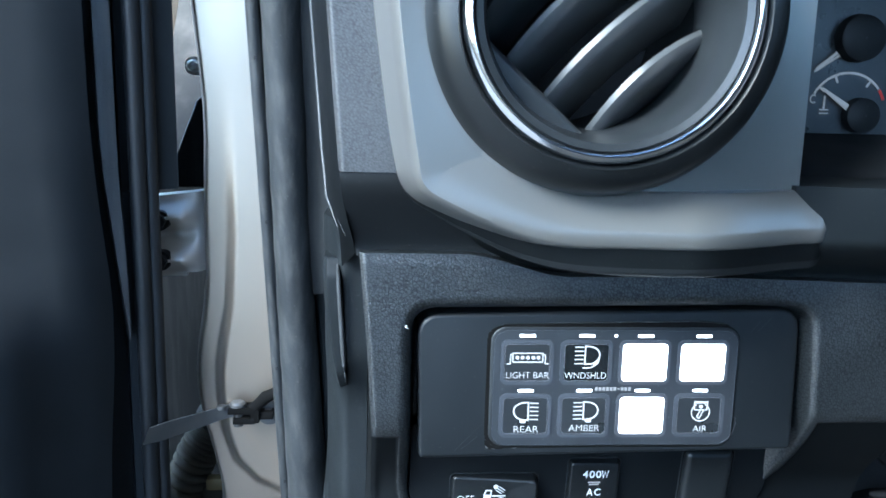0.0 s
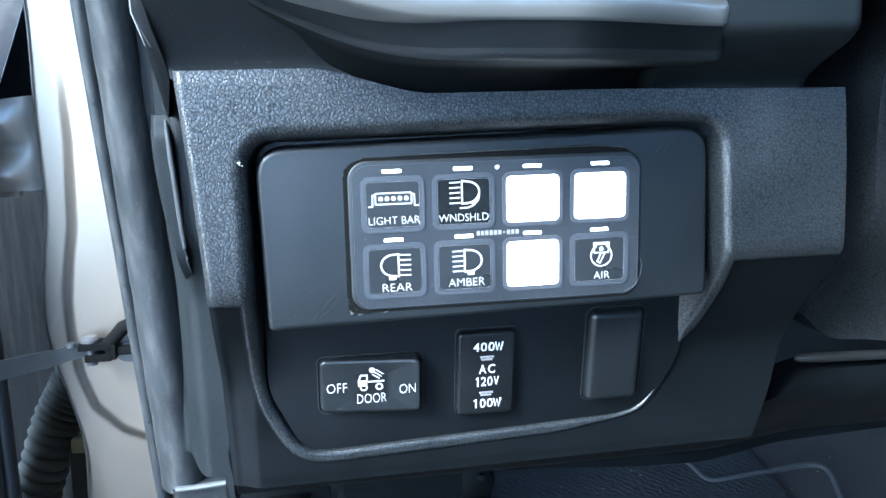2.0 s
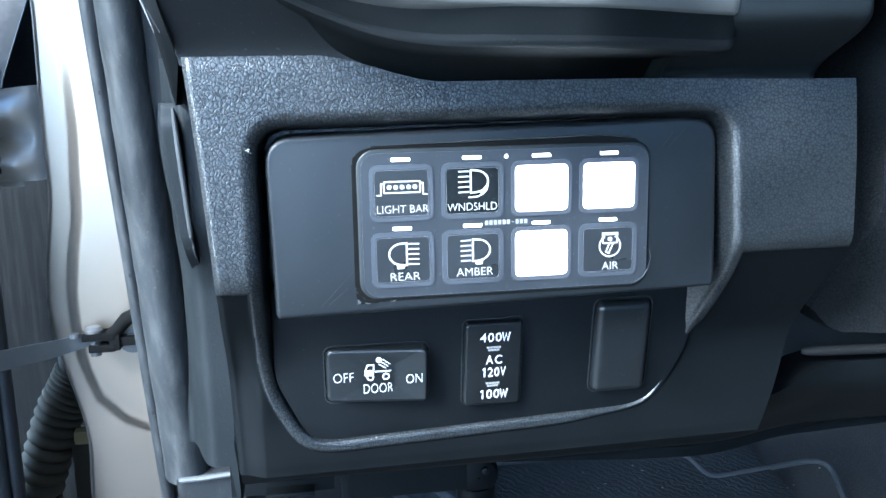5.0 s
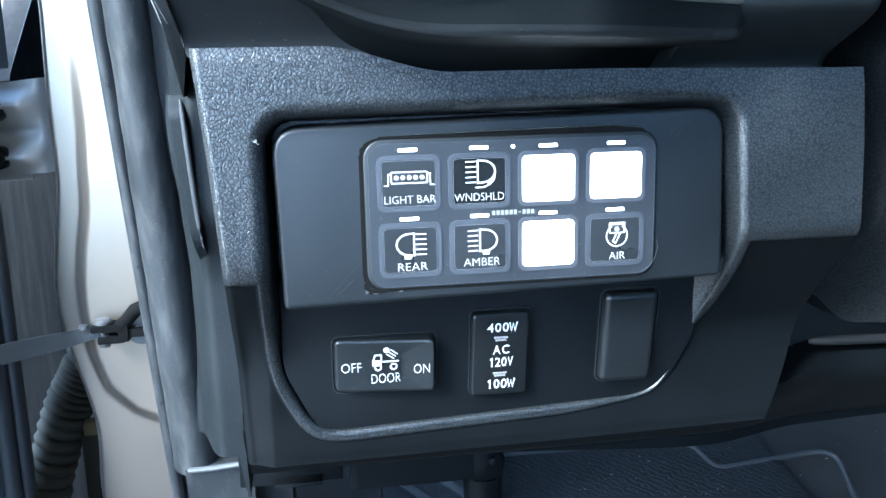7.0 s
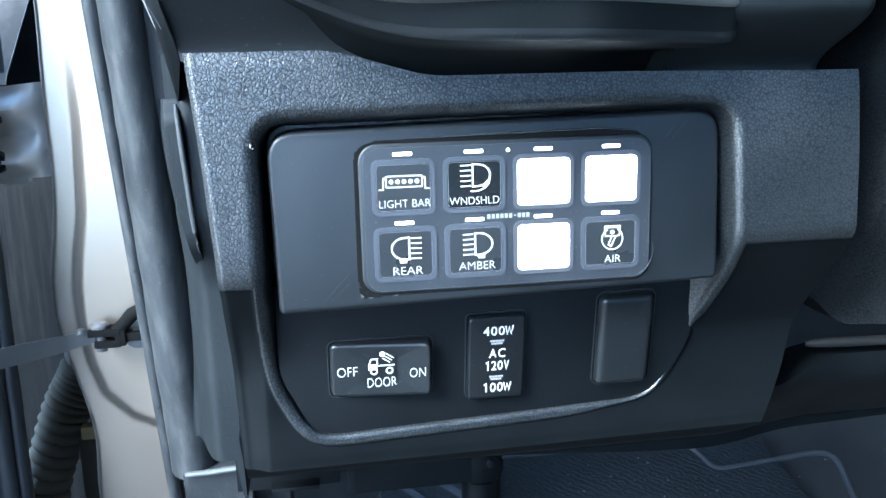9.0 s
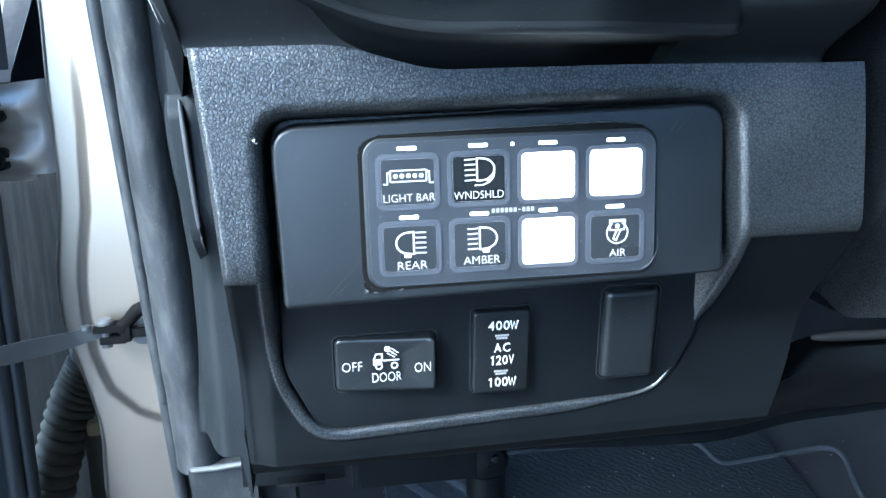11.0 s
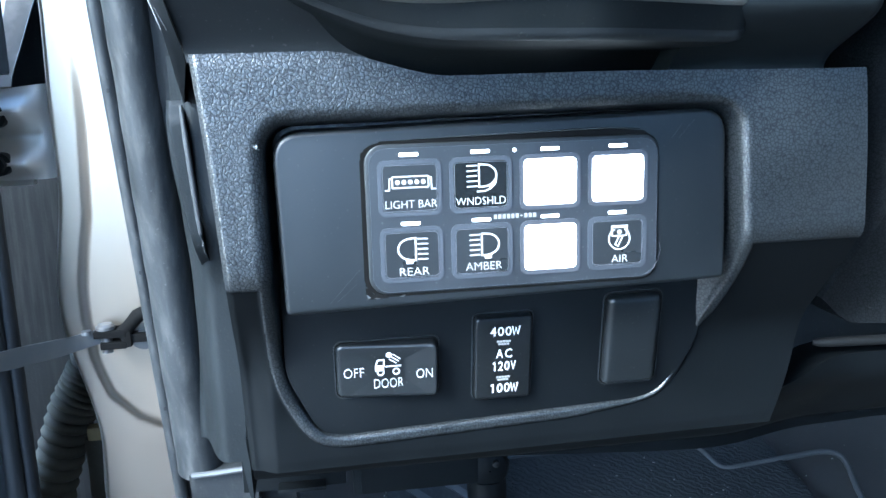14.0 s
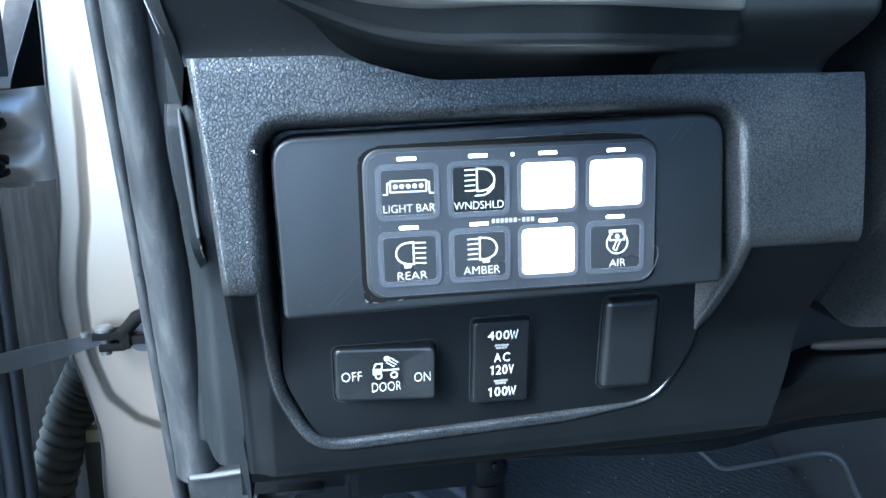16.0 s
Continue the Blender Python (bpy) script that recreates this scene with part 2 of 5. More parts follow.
def part(name, bm, material, parent, label="", smooth=True, m=None):
    """Links a bmesh or mesh as one object under its thing."""
    if isinstance(bm, bmesh.types.BMesh):
        bmesh.ops.recalc_face_normals(bm, faces=bm.faces)
        me = bpy.data.meshes.new(name)
        bm.to_mesh(me)
        bm.free()
    else:
        me = bm
    for poly in me.polygons:
        poly.use_smooth = smooth
    if smooth:
        me.set_sharp_from_angle(angle=radians(38))
    me.materials.clear()
    me.materials.append(material)
    ob = new(name, me)
    ob.parent = parent
    if m is not None:
        ob.matrix_local = m
    if label:
        ob["label"] = label
    return ob


def grid_mesh(P, skirt=None, closed=False):
    """A mesh from an array of points [rows, columns, 3]; skirt: a vector by which the border is drawn back to give it thickness."""
    n, k, _ = P.shape
    verts = P.reshape(-1, 3)
    idx = np.arange(n * k).reshape(n, k)
    if closed:
        idx = np.concatenate([idx, idx[:, :1]], 1)
    faces = np.stack([idx[:-1, :-1], idx[:-1, 1:], idx[1:, 1:], idx[1:, :-1]], -1).reshape(-1, 4)
    if skirt is not None:
        loop = np.concatenate([idx[0, :-1], idx[:-1, -1], idx[-1, :0:-1], idx[:0:-1, 0]])
        back = verts[loop] + np.array(skirt)
        start = len(verts)
        verts = np.concatenate([verts, back])
        j = np.arange(len(loop))
        faces = np.concatenate([faces, np.stack([loop, start + j, start + np.roll(j, -1), np.roll(loop, -1)], -1)])
    me = bpy.data.meshes.new("sheet")
    me.from_pydata(verts.tolist(), [], faces.tolist())
    bm = bmesh.new()
    bm.from_mesh(me)
    return bm


def sheet(left, right, low, high, depth, nx=120, nz=100, skirt=(0, 0.02, 0)):
    """A moulded sheet between edge curves left(z), right(z), low(x) and high(x), at y = depth(x, z)."""
    u, v = np.meshgrid(np.linspace(0, 1, nx), np.linspace(0, 1, nz))
    x, z = u * 0.1, v * 0.1
    for _ in range(12):
        z = low(x) + v * (high(x) - low(x))
        x = left(z) + u * (right(z) - left(z))
    return grid_mesh(np.stack([x, depth(x, z), z], -1), skirt)


def curve_of(*pts):
    """A smooth function through a few (t, value) pairs."""
    p = np.array(pts, float)
    p = p[np.argsort(p[:, 0])]
    w = 0.05 * (p[-1, 0] - p[0, 0]) if p[-1, 0] - p[0, 0] < 1 else 0.0
    return lambda t: sum(np.interp(t + d * w, p[:, 0], p[:, 1]) for d in (-1, -0.5, 0, 0.5, 1)) / 5


def smooth(a, b, t):
    s = np.clip((t - a) / (b - a), 0, 1)
    return s * s * (3 - 2 * s)


def rounded(w, h, r, seg=6):
    """The outline of a rounded rectangle about the origin, anticlockwise."""
    out = []
    for cx, cz, a0 in ((w / 2 - r, h / 2 - r, 0), (-w / 2 + r, h / 2 - r, 90), (-w / 2 + r, -h / 2 + r, 180), (w / 2 - r, -h / 2 + r, 270)):
        for i in range(seg + 1):
            a = radians(a0 + 90 * i / seg)
            out.append((cx + r * math.cos(a), cz + r * math.sin(a)))
    return out


def slab(outline, front, back, bevel=0.0, at=(0, 0), steps=3):
    """A plate with the outline given in x and z, from y = front to y = back, its front edge rounded."""
    bm = bmesh.new()
    pts = np.array(outline, float) + np.array(at)
    c = pts.mean(0)
    rings = []
    d = np.roll(pts, -1, 0) - np.roll(pts, 1, 0)
    nrm = np.stack([d[:, 1], -d[:, 0]], -1)
    nrm /= np.linalg.norm(nrm, axis=1, keepdims=True) + 1e-12
    for i in range(steps + 1 if bevel else 1):
        a = radians(90) * i / max(steps, 1)
        off = bevel * (1 - math.sin(a)) if bevel else 0
        y = front + (bevel * (1 - math.cos(a)) if bevel else 0)
        rings.append([bm.verts.new((*(p - n * off)[:1], y, (p - n * off)[1])) for p, n in zip(pts, nrm)])
    rings.append([bm.verts.new((p[0], back, p[1])) for p in pts])
    bm.faces.new(rings[0])
    for a, b in zip(rings, rings[1:]):
        for i in range(len(pts)):
            j = (i + 1) % len(pts)
            bm.faces.new((a[i], a[j], b[j], b[i]))
    bm.faces.new(list(reversed(rings[-1])))
    return bm


def frame_slab(outer, inner, front, back, at=(0, 0)):
    """A flat ring between two outlines with as many points."""
    bm = bmesh.new()
    loops = []
    for pts, y in ((outer, back), (outer, front), (inner, front), (inner, back)):
        loops.append([bm.verts.new((p[0] + at[0], y, p[1] + at[1])) for p in pts])
    for a, b in zip(loops, loops[1:] + loops[:1]):
        for i in range(len(outer)):
            j = (i + 1) % len(outer)
            bm.faces.new((a[i], a[j], b[j], b[i]))
    return bm


def box(lo, hi, bevel=0.0):
    bm = bmesh.new()
    bmesh.ops.create_cube(bm, size=1.0)
    for v in bm.verts:
        v.co = [lo[i] + (v.co[i] + 0.5) * (hi[i] - lo[i]) for i in range(3)]
    if bevel:
        bmesh.ops.bevel(bm, geom=bm.edges[:], offset=bevel, segments=2, affect="EDGES", profile=0.7)
    return bm


def tube(path, radius, sides=12, caps=True):
    """A round bar along a path; radius may be a list."""
    pts = [Vector(p) for p in path]
    bm, loops = bmesh.new(), []
    for i, p in enumerate(pts):
        d = (pts[min(i + 1, len(pts) - 1)] - pts[max(i - 1, 0)]).normalized()
        a = d.orthogonal().normalized() if abs(d.z) > 0.98 else d.cross(Vector((0, 0, 1))).normalized()
        b = d.cross(a)
        r = radius[i] if isinstance(radius, (list, tuple)) else radius
        loops.append([bm.verts.new(p + r * (math.cos(t) * a + math.sin(t) * b)) for t in (2 * math.pi * k / sides for k in range(sides))])
    for a, b in zip(loops, loops[1:]):
        for i in range(sides):
            j = (i + 1) % sides
            bm.faces.new((a[i], a[j], b[j], b[i]))
    if caps:
        bm.faces.new(list(reversed(loops[0])))
        bm.faces.new(loops[-1])
    return bm


def lathe(profile, centre, seg=96, axis="y"):
    """A ring turned about an axis along y through centre (x, z): profile of (radius, y)."""
    t = np.linspace(0, 2 * np.pi, seg, endpoint=False)
    P = np.stack([np.stack([centre[0] + r * np.cos(t), np.full(seg, y), centre[1] + r * np.sin(t)], -1) for r, y in profile])
    return grid_mesh(P, closed=True)


def join(*bms):
    out = bmesh.new()
    for b in bms:
        me = bpy.data.meshes.new("piece")
        b.to_mesh(me)
        b.free()
        out.from_mesh(me)
        bpy.data.meshes.remove(me)
    return out


def moved(bm, m):
    bmesh.ops.transform(bm, matrix=m, verts=bm.verts)
    return bm


def stroke(points, width, y, thick=0.00012, closed=False):
    """A drawn line of the given width in the x-z plane, raised a little from y towards the viewer."""
    p = np.array(points, float)
    n = len(p)
    bm = bmesh.new()
    quads = []
    prev = np.roll(p, 1, 0) if closed else np.concatenate([[2 * p[0] - p[1]], p[:-1]])
    nxt = np.roll(p, -1, 0) if closed else np.concatenate([p[1:], [2 * p[-1] - p[-2]]])
    d1 = (p - prev) / (np.linalg.norm(p - prev, axis=1, keepdims=True) + 1e-12)
    d2 = (nxt - p) / (np.linalg.norm(nxt - p, axis=1, keepdims=True) + 1e-12)
    t = d1 + d2
    t /= np.linalg.norm(t, axis=1, keepdims=True) + 1e-12
    nr = np.stack([-t[:, 1], t[:, 0]], -1)
    k = np.clip(1 / np.maximum(0.5, (nr * np.stack([-d1[:, 1], d1[:, 0]], -1)).sum(1)), 1, 1.6)[:, None]
    a, b = p + nr * k * width / 2, p - nr * k * width / 2
    rows = [[bm.verts.new((q[0], yy, q[1])) for q in side] for side, yy in ((a, y), (a, y - thick), (b, y - thick), (b, y))]
    for i in range(n if closed else n - 1):
        j = (i + 1) % n
        for r, s in zip(rows, rows[1:]):
            bm.faces.new((r[i], r[j], s[j], s[i]))
    if not closed:
        for i in (0, n - 1):
            bm.faces.new([r[i] for r in rows])
    return bm


def disc(c, r, y, seg=16, thick=0.00012):
    return slab([(c[0] + r * math.cos(2 * math.pi * i / seg), c[1] + r * math.sin(2 * math.pi * i / seg)) for i in range(seg)], y - thick, y)


def arc(c, r, a0, a1, n=12, sx=1.0):
    return [(c[0] + sx * r * math.cos(radians(a0 + (a1 - a0) * i / n)), c[1] + r * math.sin(radians(a0 + (a1 - a0) * i / n))) for i in range(n + 1)]


def words(text, width, height, centre, y, bold=0.0, thick=0.00012):
    """Lettering in the built-in font, fitted to a width and a cap height, standing in the x-z plane."""
    cu = bpy.data.curves.new("letters", "FONT")
    cu.body, cu.size, cu.offset, cu.resolution_u = text, 1.0, bold, 3
    ob = bpy.data.objects.new("letters", cu)
    scene.collection.objects.link(ob)
    me = bpy.data.meshes.new_from_object(ob.evaluated_get(bpy.context.evaluated_depsgraph_get()))
    bpy.data.objects.remove(ob)
    co = np.array([v.co[:] for v in me.vertices])
    lo, hi = co.min(0), co.max(0)
    bm = bmesh.new()
    bm.from_mesh(me)
    bpy.data.meshes.remove(me)
    ext = bmesh.ops.extrude_face_region(bm, geom=bm.faces[:])
    top = {v for v in ext["geom"] if isinstance(v, bmesh.types.BMVert)}
    for v in bm.verts:
        fx, fz = (v.co.x - lo[0]) / (hi[0] - lo[0]) - 0.5, (v.co.y - lo[1]) / (hi[1] - lo[1]) - 0.5
        v.co = (centre[0] + fx * width, y - (thick if v in top else 0.0), centre[1] + fz * height)
    return bm



# ---------------------------------------------------------------- setting: ground, cabin floor and shell
def plain(name, bm, material, label, category, at=None):
    """A piece of the setting as one mesh."""
    me = bpy.data.meshes.new(name)
    bmesh.ops.recalc_face_normals(bm, faces=bm.faces)
    bm.to_mesh(me)
    bm.free()
    me.materials.append(material)
    for poly in me.polygons:
        poly.use_smooth = True
    me.set_sharp_from_angle(angle=radians(38))
    ob = new(name, me)
    if at is not None:
        ob.matrix_world = at
    return tagged(ob, label, category, "", "structure")


def rolling_ground():
    """One sheet of driveway that runs to the horizon, finer near the truck."""
    k = np.linspace(-1, 1, 61)
    u, v = np.meshgrid(np.sign(k) * np.abs(k) ** 4 * 1500, np.sign(k) * np.abs(k) ** 4 * 1500)
    z = -0.58 + 0.004 * np.sin(u * 1.7) * np.cos(v * 1.3) * np.exp(-np.hypot(u, v) / 20)
    return grid_mesh(np.stack([u, v, z], -1))


plain("ground", rolling_ground(), GROUND, "pale worn concrete driveway beside the truck", "ground")

# cabin floor: a shallow tub that rises as a toe board towards the bulkhead
xs, ys = np.meshgrid(np.linspace(-0.10, 1.30, 60), np.linspace(-1.2, 0.75, 80))
zs = 0.28 * smooth(0.46, 0.75, ys) + 0.04 * smooth(0.55, 0.70, xs) + 0.002 * np.sin(xs * 40) * np.sin(ys * 37)
plain("floor", grid_mesh(np.stack([xs, ys, zs], -1), (0, 0, -0.03)), CARPET, "charcoal felt carpet of the truck's footwell", "floor")
plain("wall_front", box((-0.16, 0.74, 0.0), (1.35, 0.77, 0.72)), MATT, "black bulkhead behind the dashboard", "wall")
# Out of view; carried left past the cab's edge to darken dash reflections.
plain("wall_rear", join(box((-0.16, -1.25, 0.0), (1.38, -1.2, 0.88)), box((-0.16, -1.25, 1.02), (1.38, -1.2, 1.1)), box((-0.16, -1.25, 0.88), (0.12, -1.2, 1.02)), box((1.26, -1.25, 0.88), (1.38, -1.2, 1.02))), DARKLINING, "unseen charcoal rear wall of the cab with window opening, run left to darken reflections", "wall")
plain("wall_passenger", join(box((1.32, -1.2, 0.0), (1.36, 0.74, 0.90)), box((1.32, -1.2, 0.90), (1.36, -1.05, 1.1)), box((1.32, -1.05, 1.03), (1.36, 0.0, 1.1))), DARKLINING, "charcoal lined passenger door panel below its open window", "wall")
plain("ceiling", box((-0.17, -1.25, 1.10), (1.38, 0.02, 1.135), 0.01), LINING, "grey fabric headliner of the cab", "ceiling")
# Unseen and added: cuts off low sky, gives the jamb a warm reflection.
plain("wall_screen", join(box((-7.1, -6.0, -0.58), (-7.0, 8.0, 0.60)), box((-7.1, -6.1, -0.58), (6.0, -6.0, 1.50))), SCREEN, "unseen brown screen added to block low sky and warm reflections", "fence")
plain("wall_sill", box((-0.20, -1.2, -0.12), (-0.105, 0.30, 0.015), 0.01), GARNISH, "grey-black plastic door sill plate", "sill")


# ---------------------------------------------------------------- dash: lower panel with its opening
def fillet(poly, radii, n=6):
    """A polygon with its corners rounded."""
    out = []
    p = [Vector(q) for q in poly]
    for i, c in enumerate(p):
        r = radii[i] if isinstance(radii, (list, tuple)) else radii
        a, b = (p[i - 1] - c), (p[(i + 1) % len(p)] - c)
        s, e = c + a.normalized() * min(r, a.length * 0.48), c + b.normalized() * min(r, b.length * 0.48)
        for k in range(n + 1):
            t = k / n
            out.append(tuple(s * (1 - t) ** 2 + c * 2 * t * (1 - t) + e * t * t))
    return out


def inside_distance(x, z, poly):
    """Signed distance to a polygon, negative inside."""
    p = np.array(poly)
    q = np.roll(p, -1, 0)
    best = np.full(x.shape, 1e9)
    inside = np.zeros(x.shape, bool)
    for (ax, az), (bx, bz) in zip(p, q):
        ex, ez = bx - ax, bz - az
        t = np.clip(((x - ax) * ex + (z - az) * ez) / (ex * ex + ez * ez + 1e-15), 0, 1)
        best = np.minimum(best, np.hypot(x - ax - t * ex, z - az - t * ez))
        cross = (az > z) != (bz > z)
        with np.errstate(divide="ignore", invalid="ignore"):
            inside ^= cross & (x < (bx - ax) * (z - az) / (bz - az + 1e-15) + ax)
    return np.where(inside, -best, best)


OPENING = fillet([(-0.0342, 0.0098), (0.1222, 0.0118), (0.1262, -0.0361), (0.1266, -0.0520), (0.1215, -0.0767), (0.1155, -0.0915), (0.1095, -0.1003), (0.1014, -0.1030),
                  (-0.0165, -0.1082), (-0.0246, -0.1043), (-0.0345, -0.0823)], [0.010, 0.010, 0.008, 0.008, 0.004, 0.008, 0.006, 0.006, 0.008, 0.010, 0.012])


def panel_face(x, z):
    """The face of the lower panel: upright, then folded under below the fold line."""
    fold = -0.0405 + 0.006 * smooth(0.06, 0.15, x)
    t = fold - z
    far = t - 0.040
    under = 0.39 * (t + np.sqrt(t * t + 0.0035 ** 2)) - 0.365 * (far + np.sqrt(far * far + 0.006 ** 2))
    under = under + 0.004 * smooth(-0.0385, -0.0470, x) * smooth(-0.050, -0.080, z)
    crown = 0.0004 * smooth(0.005, 0.0, np.minimum(z - PANEL_LOW(x), PANEL_HIGH(x) - z)) + 0.0018 * smooth(0.0028, -0.0005, x - PANEL_LEFT(z)) ** 2
    under = under - 0.0016 * np.exp(-((x + 0.0385) / 0.005) ** 2 - ((z + 0.088) / 0.012) ** 2)
    return -0.0045 + under + crown - 0.0020 * np.exp(-((x - 0.15) / 0.03) ** 2) * smooth(-0.03, 0.0, z)


def shade_zone(x, z, d):
    """Above zero where the panel takes its shade colour: below the fold and outside the opening's rim."""
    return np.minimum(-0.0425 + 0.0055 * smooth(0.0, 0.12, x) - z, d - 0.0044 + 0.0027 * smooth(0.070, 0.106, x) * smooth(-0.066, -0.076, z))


def panel_depth(x, z):
    d = inside_distance(x, z, OPENING)
    step = 0.0010 * smooth(-0.0006, 0.0010, shade_zone(x, z, d))
    face = panel_face(x, z)
    r = 0.0024 + 0.0028 * smooth(-0.078, -0.055, z) - (0.0010 + 0.0008 * smooth(-0.080, -0.066, z)) * smooth(0.100, 0.118, x)
    right = smooth(0.085, 0.110, x) * smooth(-0.081, -0.076, z)
    wall = 0.0016 + right * (np.interp(z, [-0.0775, -0.052, -0.036, 0.010], [0.0010, 0.0062, 0.0055, 0.0035]) - 0.0016)
    deep = 0.018 + right * (np.clip(0.0239 + 0.176 * (-0.066 - z) - face - r, 0.002, 0.018) - 0.018)
    fall = deep * (right * np.clip(-d / wall, 0, 1) + (1 - right) * smooth(0.0, 1.0, -d / wall))
    lip = r - np.sqrt(np.maximum(0.0, r ** 2 - np.clip(r - d, 0, r) ** 2))
    return face + step + np.where(d > 0, lip, r + fall)


PANEL_LEFT = curve_of((0.035, -0.0548), (0.0, -0.0518), (-0.0405, -0.0493), (-0.085, -0.0504), (-0.125, -0.0490))
PANEL_RIGHT = curve_of((0.03, 0.1660), (-0.033, 0.1715), (-0.041, 0.1720), (-0.098, 0.1650), (-0.13, 0.156))
PANEL_LOW = curve_of((-0.06, -0.1215), (0.20, -0.1190))


def PANEL_HIGH(x):
    return 0.0318 - 0.0085 * smooth(-0.016, 0.026, x) - 0.0013 * smooth(0.07, 0.165, x)


panel_bm = sheet(PANEL_LEFT, PANEL_RIGHT, PANEL_LOW, PANEL_HIGH, panel_depth, 540, 370, (0.0, 0.022, 0.0))
lower = thing("lower_dash_panel", "black grained vinyl lower dash panel with a rounded switch opening", "dash panel")
# The face below the fold is the same panel, coloured darker for shade.
for name, material, zone, label in (("grained_face", VINYL, 0, "pebble-grained vinyl face"), ("lower_face", LOWER, 1, "face below the fold, coloured dark for its shade"), ("rim", RIM, 2, "rounded rim of the opening")):
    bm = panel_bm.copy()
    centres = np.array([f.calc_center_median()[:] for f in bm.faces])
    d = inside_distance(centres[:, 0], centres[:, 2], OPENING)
    shade_side = shade_zone(centres[:, 0], centres[:, 2], d) > 0.0002
    gone = (d < -0.0095) | (np.where(shade_side, 1, np.where(d < 0.0026, 2, 0)) != zone)
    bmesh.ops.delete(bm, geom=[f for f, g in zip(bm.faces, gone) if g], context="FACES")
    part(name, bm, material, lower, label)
panel_bm.free()
part("scuff", join(*[stroke([(-0.0364 + dx, 0.0036 + dz), (-0.0364 + dx + w * math.cos(a), 0.0036 + dz + w * math.sin(a))], 0.00010, -0.0042, 0.0006) for dx, dz, w, a in ((-0.0007, -0.0001, 0.0012, 0.3), (0.0, 0.0006, 0.0014, -1.4), (-0.0003, -0.0006, 0.0006, 0.9), (0.0005, -0.0010, 0.0004, 0.2))]), PRINT, lower, "tiny white scuff", smooth=False)

# knee panel: runs on below and behind, its lip bare
knee = thing("knee_panel", "smooth black plastic knee panel under the dash", "dash panel")
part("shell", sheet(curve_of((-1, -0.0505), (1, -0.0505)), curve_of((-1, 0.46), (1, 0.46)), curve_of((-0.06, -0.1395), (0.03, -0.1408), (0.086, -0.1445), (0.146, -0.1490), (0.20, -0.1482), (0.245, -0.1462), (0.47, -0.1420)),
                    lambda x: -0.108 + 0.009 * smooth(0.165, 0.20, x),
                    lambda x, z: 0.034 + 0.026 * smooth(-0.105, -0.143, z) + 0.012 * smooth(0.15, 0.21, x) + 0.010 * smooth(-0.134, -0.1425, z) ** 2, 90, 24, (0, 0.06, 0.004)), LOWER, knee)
part("lip", tube([(0.1865, 0.046, -0.0926), (0.1885, 0.0450, -0.0926), (0.196, 0.0445, -0.0927), (0.222, 0.044, -0.0934), (0.26, 0.043, -0.0942), (0.44, 0.044, -0.097)], [0.0012, 0.0018, 0.0022, 0.0022, 0.0022, 0.0022], 12), LEDGE, knee, "worn grey lip")

# ---------------------------------------------------------------- switch plate, keypad
mount = thing("switch_mount_plate", "satin black plate holding the lit keypad, lightly scratched", "mounting plate")
TURN = pose(0.0445, 0, -0.0212, 0, -1.2, 0)
plate_outline = fillet([(-0.0760, 0.0297), (-0.0760, -0.0297), (0.0765, -0.0297), (0.0760, 0.0297)][::-1], [0.0095, 0.0025, 0.0025, 0.0095])


def ccw(pts):
    a = np.array(pts)
    b = np.roll(a, -1, 0)
    return pts if (a[:, 0] * b[:, 1] - b[:, 0] * a[:, 1]).sum() > 0 else pts[::-1]


part("plate", slab(ccw(plate_outline), 0.0, 0.0185, 0.0016, steps=5), PLATE, mount, m=TURN)
rng = random.Random(4)
ragged = [(x + rng.uniform(-0.0004, 0.0003) * (1 if x < 0 else 0.2) - (0.0004 if x < 0 else 0), z + rng.uniform(-0.0004, 0.0002) * (1 if x < 0.02 and z < 0 else 0.2)) for x, z in rounded(0.1004, 0.0505, 0.0062, 14)]
part("cutout", slab(ccw(ragged), -0.00025, 0.0004, at=(0.0458, -0.0224)), VOID, mount, "rough-cut dark edge of the keypad hole")
part("gap", slab(ccw([(-0.0010, 0.0014), (0.0020, 0.0034), (0.0400, 0.0041), (0.0780, 0.0047), (0.0905, 0.0036), (0.0945, 0.0006), (0.0930, -0.0020), (0.0020, -0.0020)]), -0.00028, 0.0003), VOID, mount, "dark gap above the keypad")
part("cut_edge", tube([(0.0120, -0.0004, 0.00365), (0.0400, -0.0006, 0.00425), (0.0780, -0.0006, 0.00490), (0.0890, -0.0003, 0.0042)], [0.0001, 0.00035, 0.00035, 0.0001], 8), SHINE, mount, "raised bright edge of the hole")
part("notch", slab(ccw([(-0.0047, -0.0445), (-0.0045, -0.0472), (-0.0030, -0.0484), (0.0026, -0.0483), (0.0030, -0.0474), (-0.0020, -0.0468), (-0.0036, -0.0450)]), -0.00035, 0.0), VOID, mount, "ragged dark notch at the hole's corner")
for shard in ([(-0.0044, -0.0466), (-0.0030, -0.0478), (-0.0040, -0.0482)], [(-0.0020, -0.0480), (0.0002, -0.0482), (-0.0010, -0.0485)], [(0.0066, -0.0480), (0.0084, -0.0475), (0.0078, -0.0482)]):
    part("chip", slab(ccw(shard), -0.00045, 0.0), RIBBING, mount, "pale chipped shard")
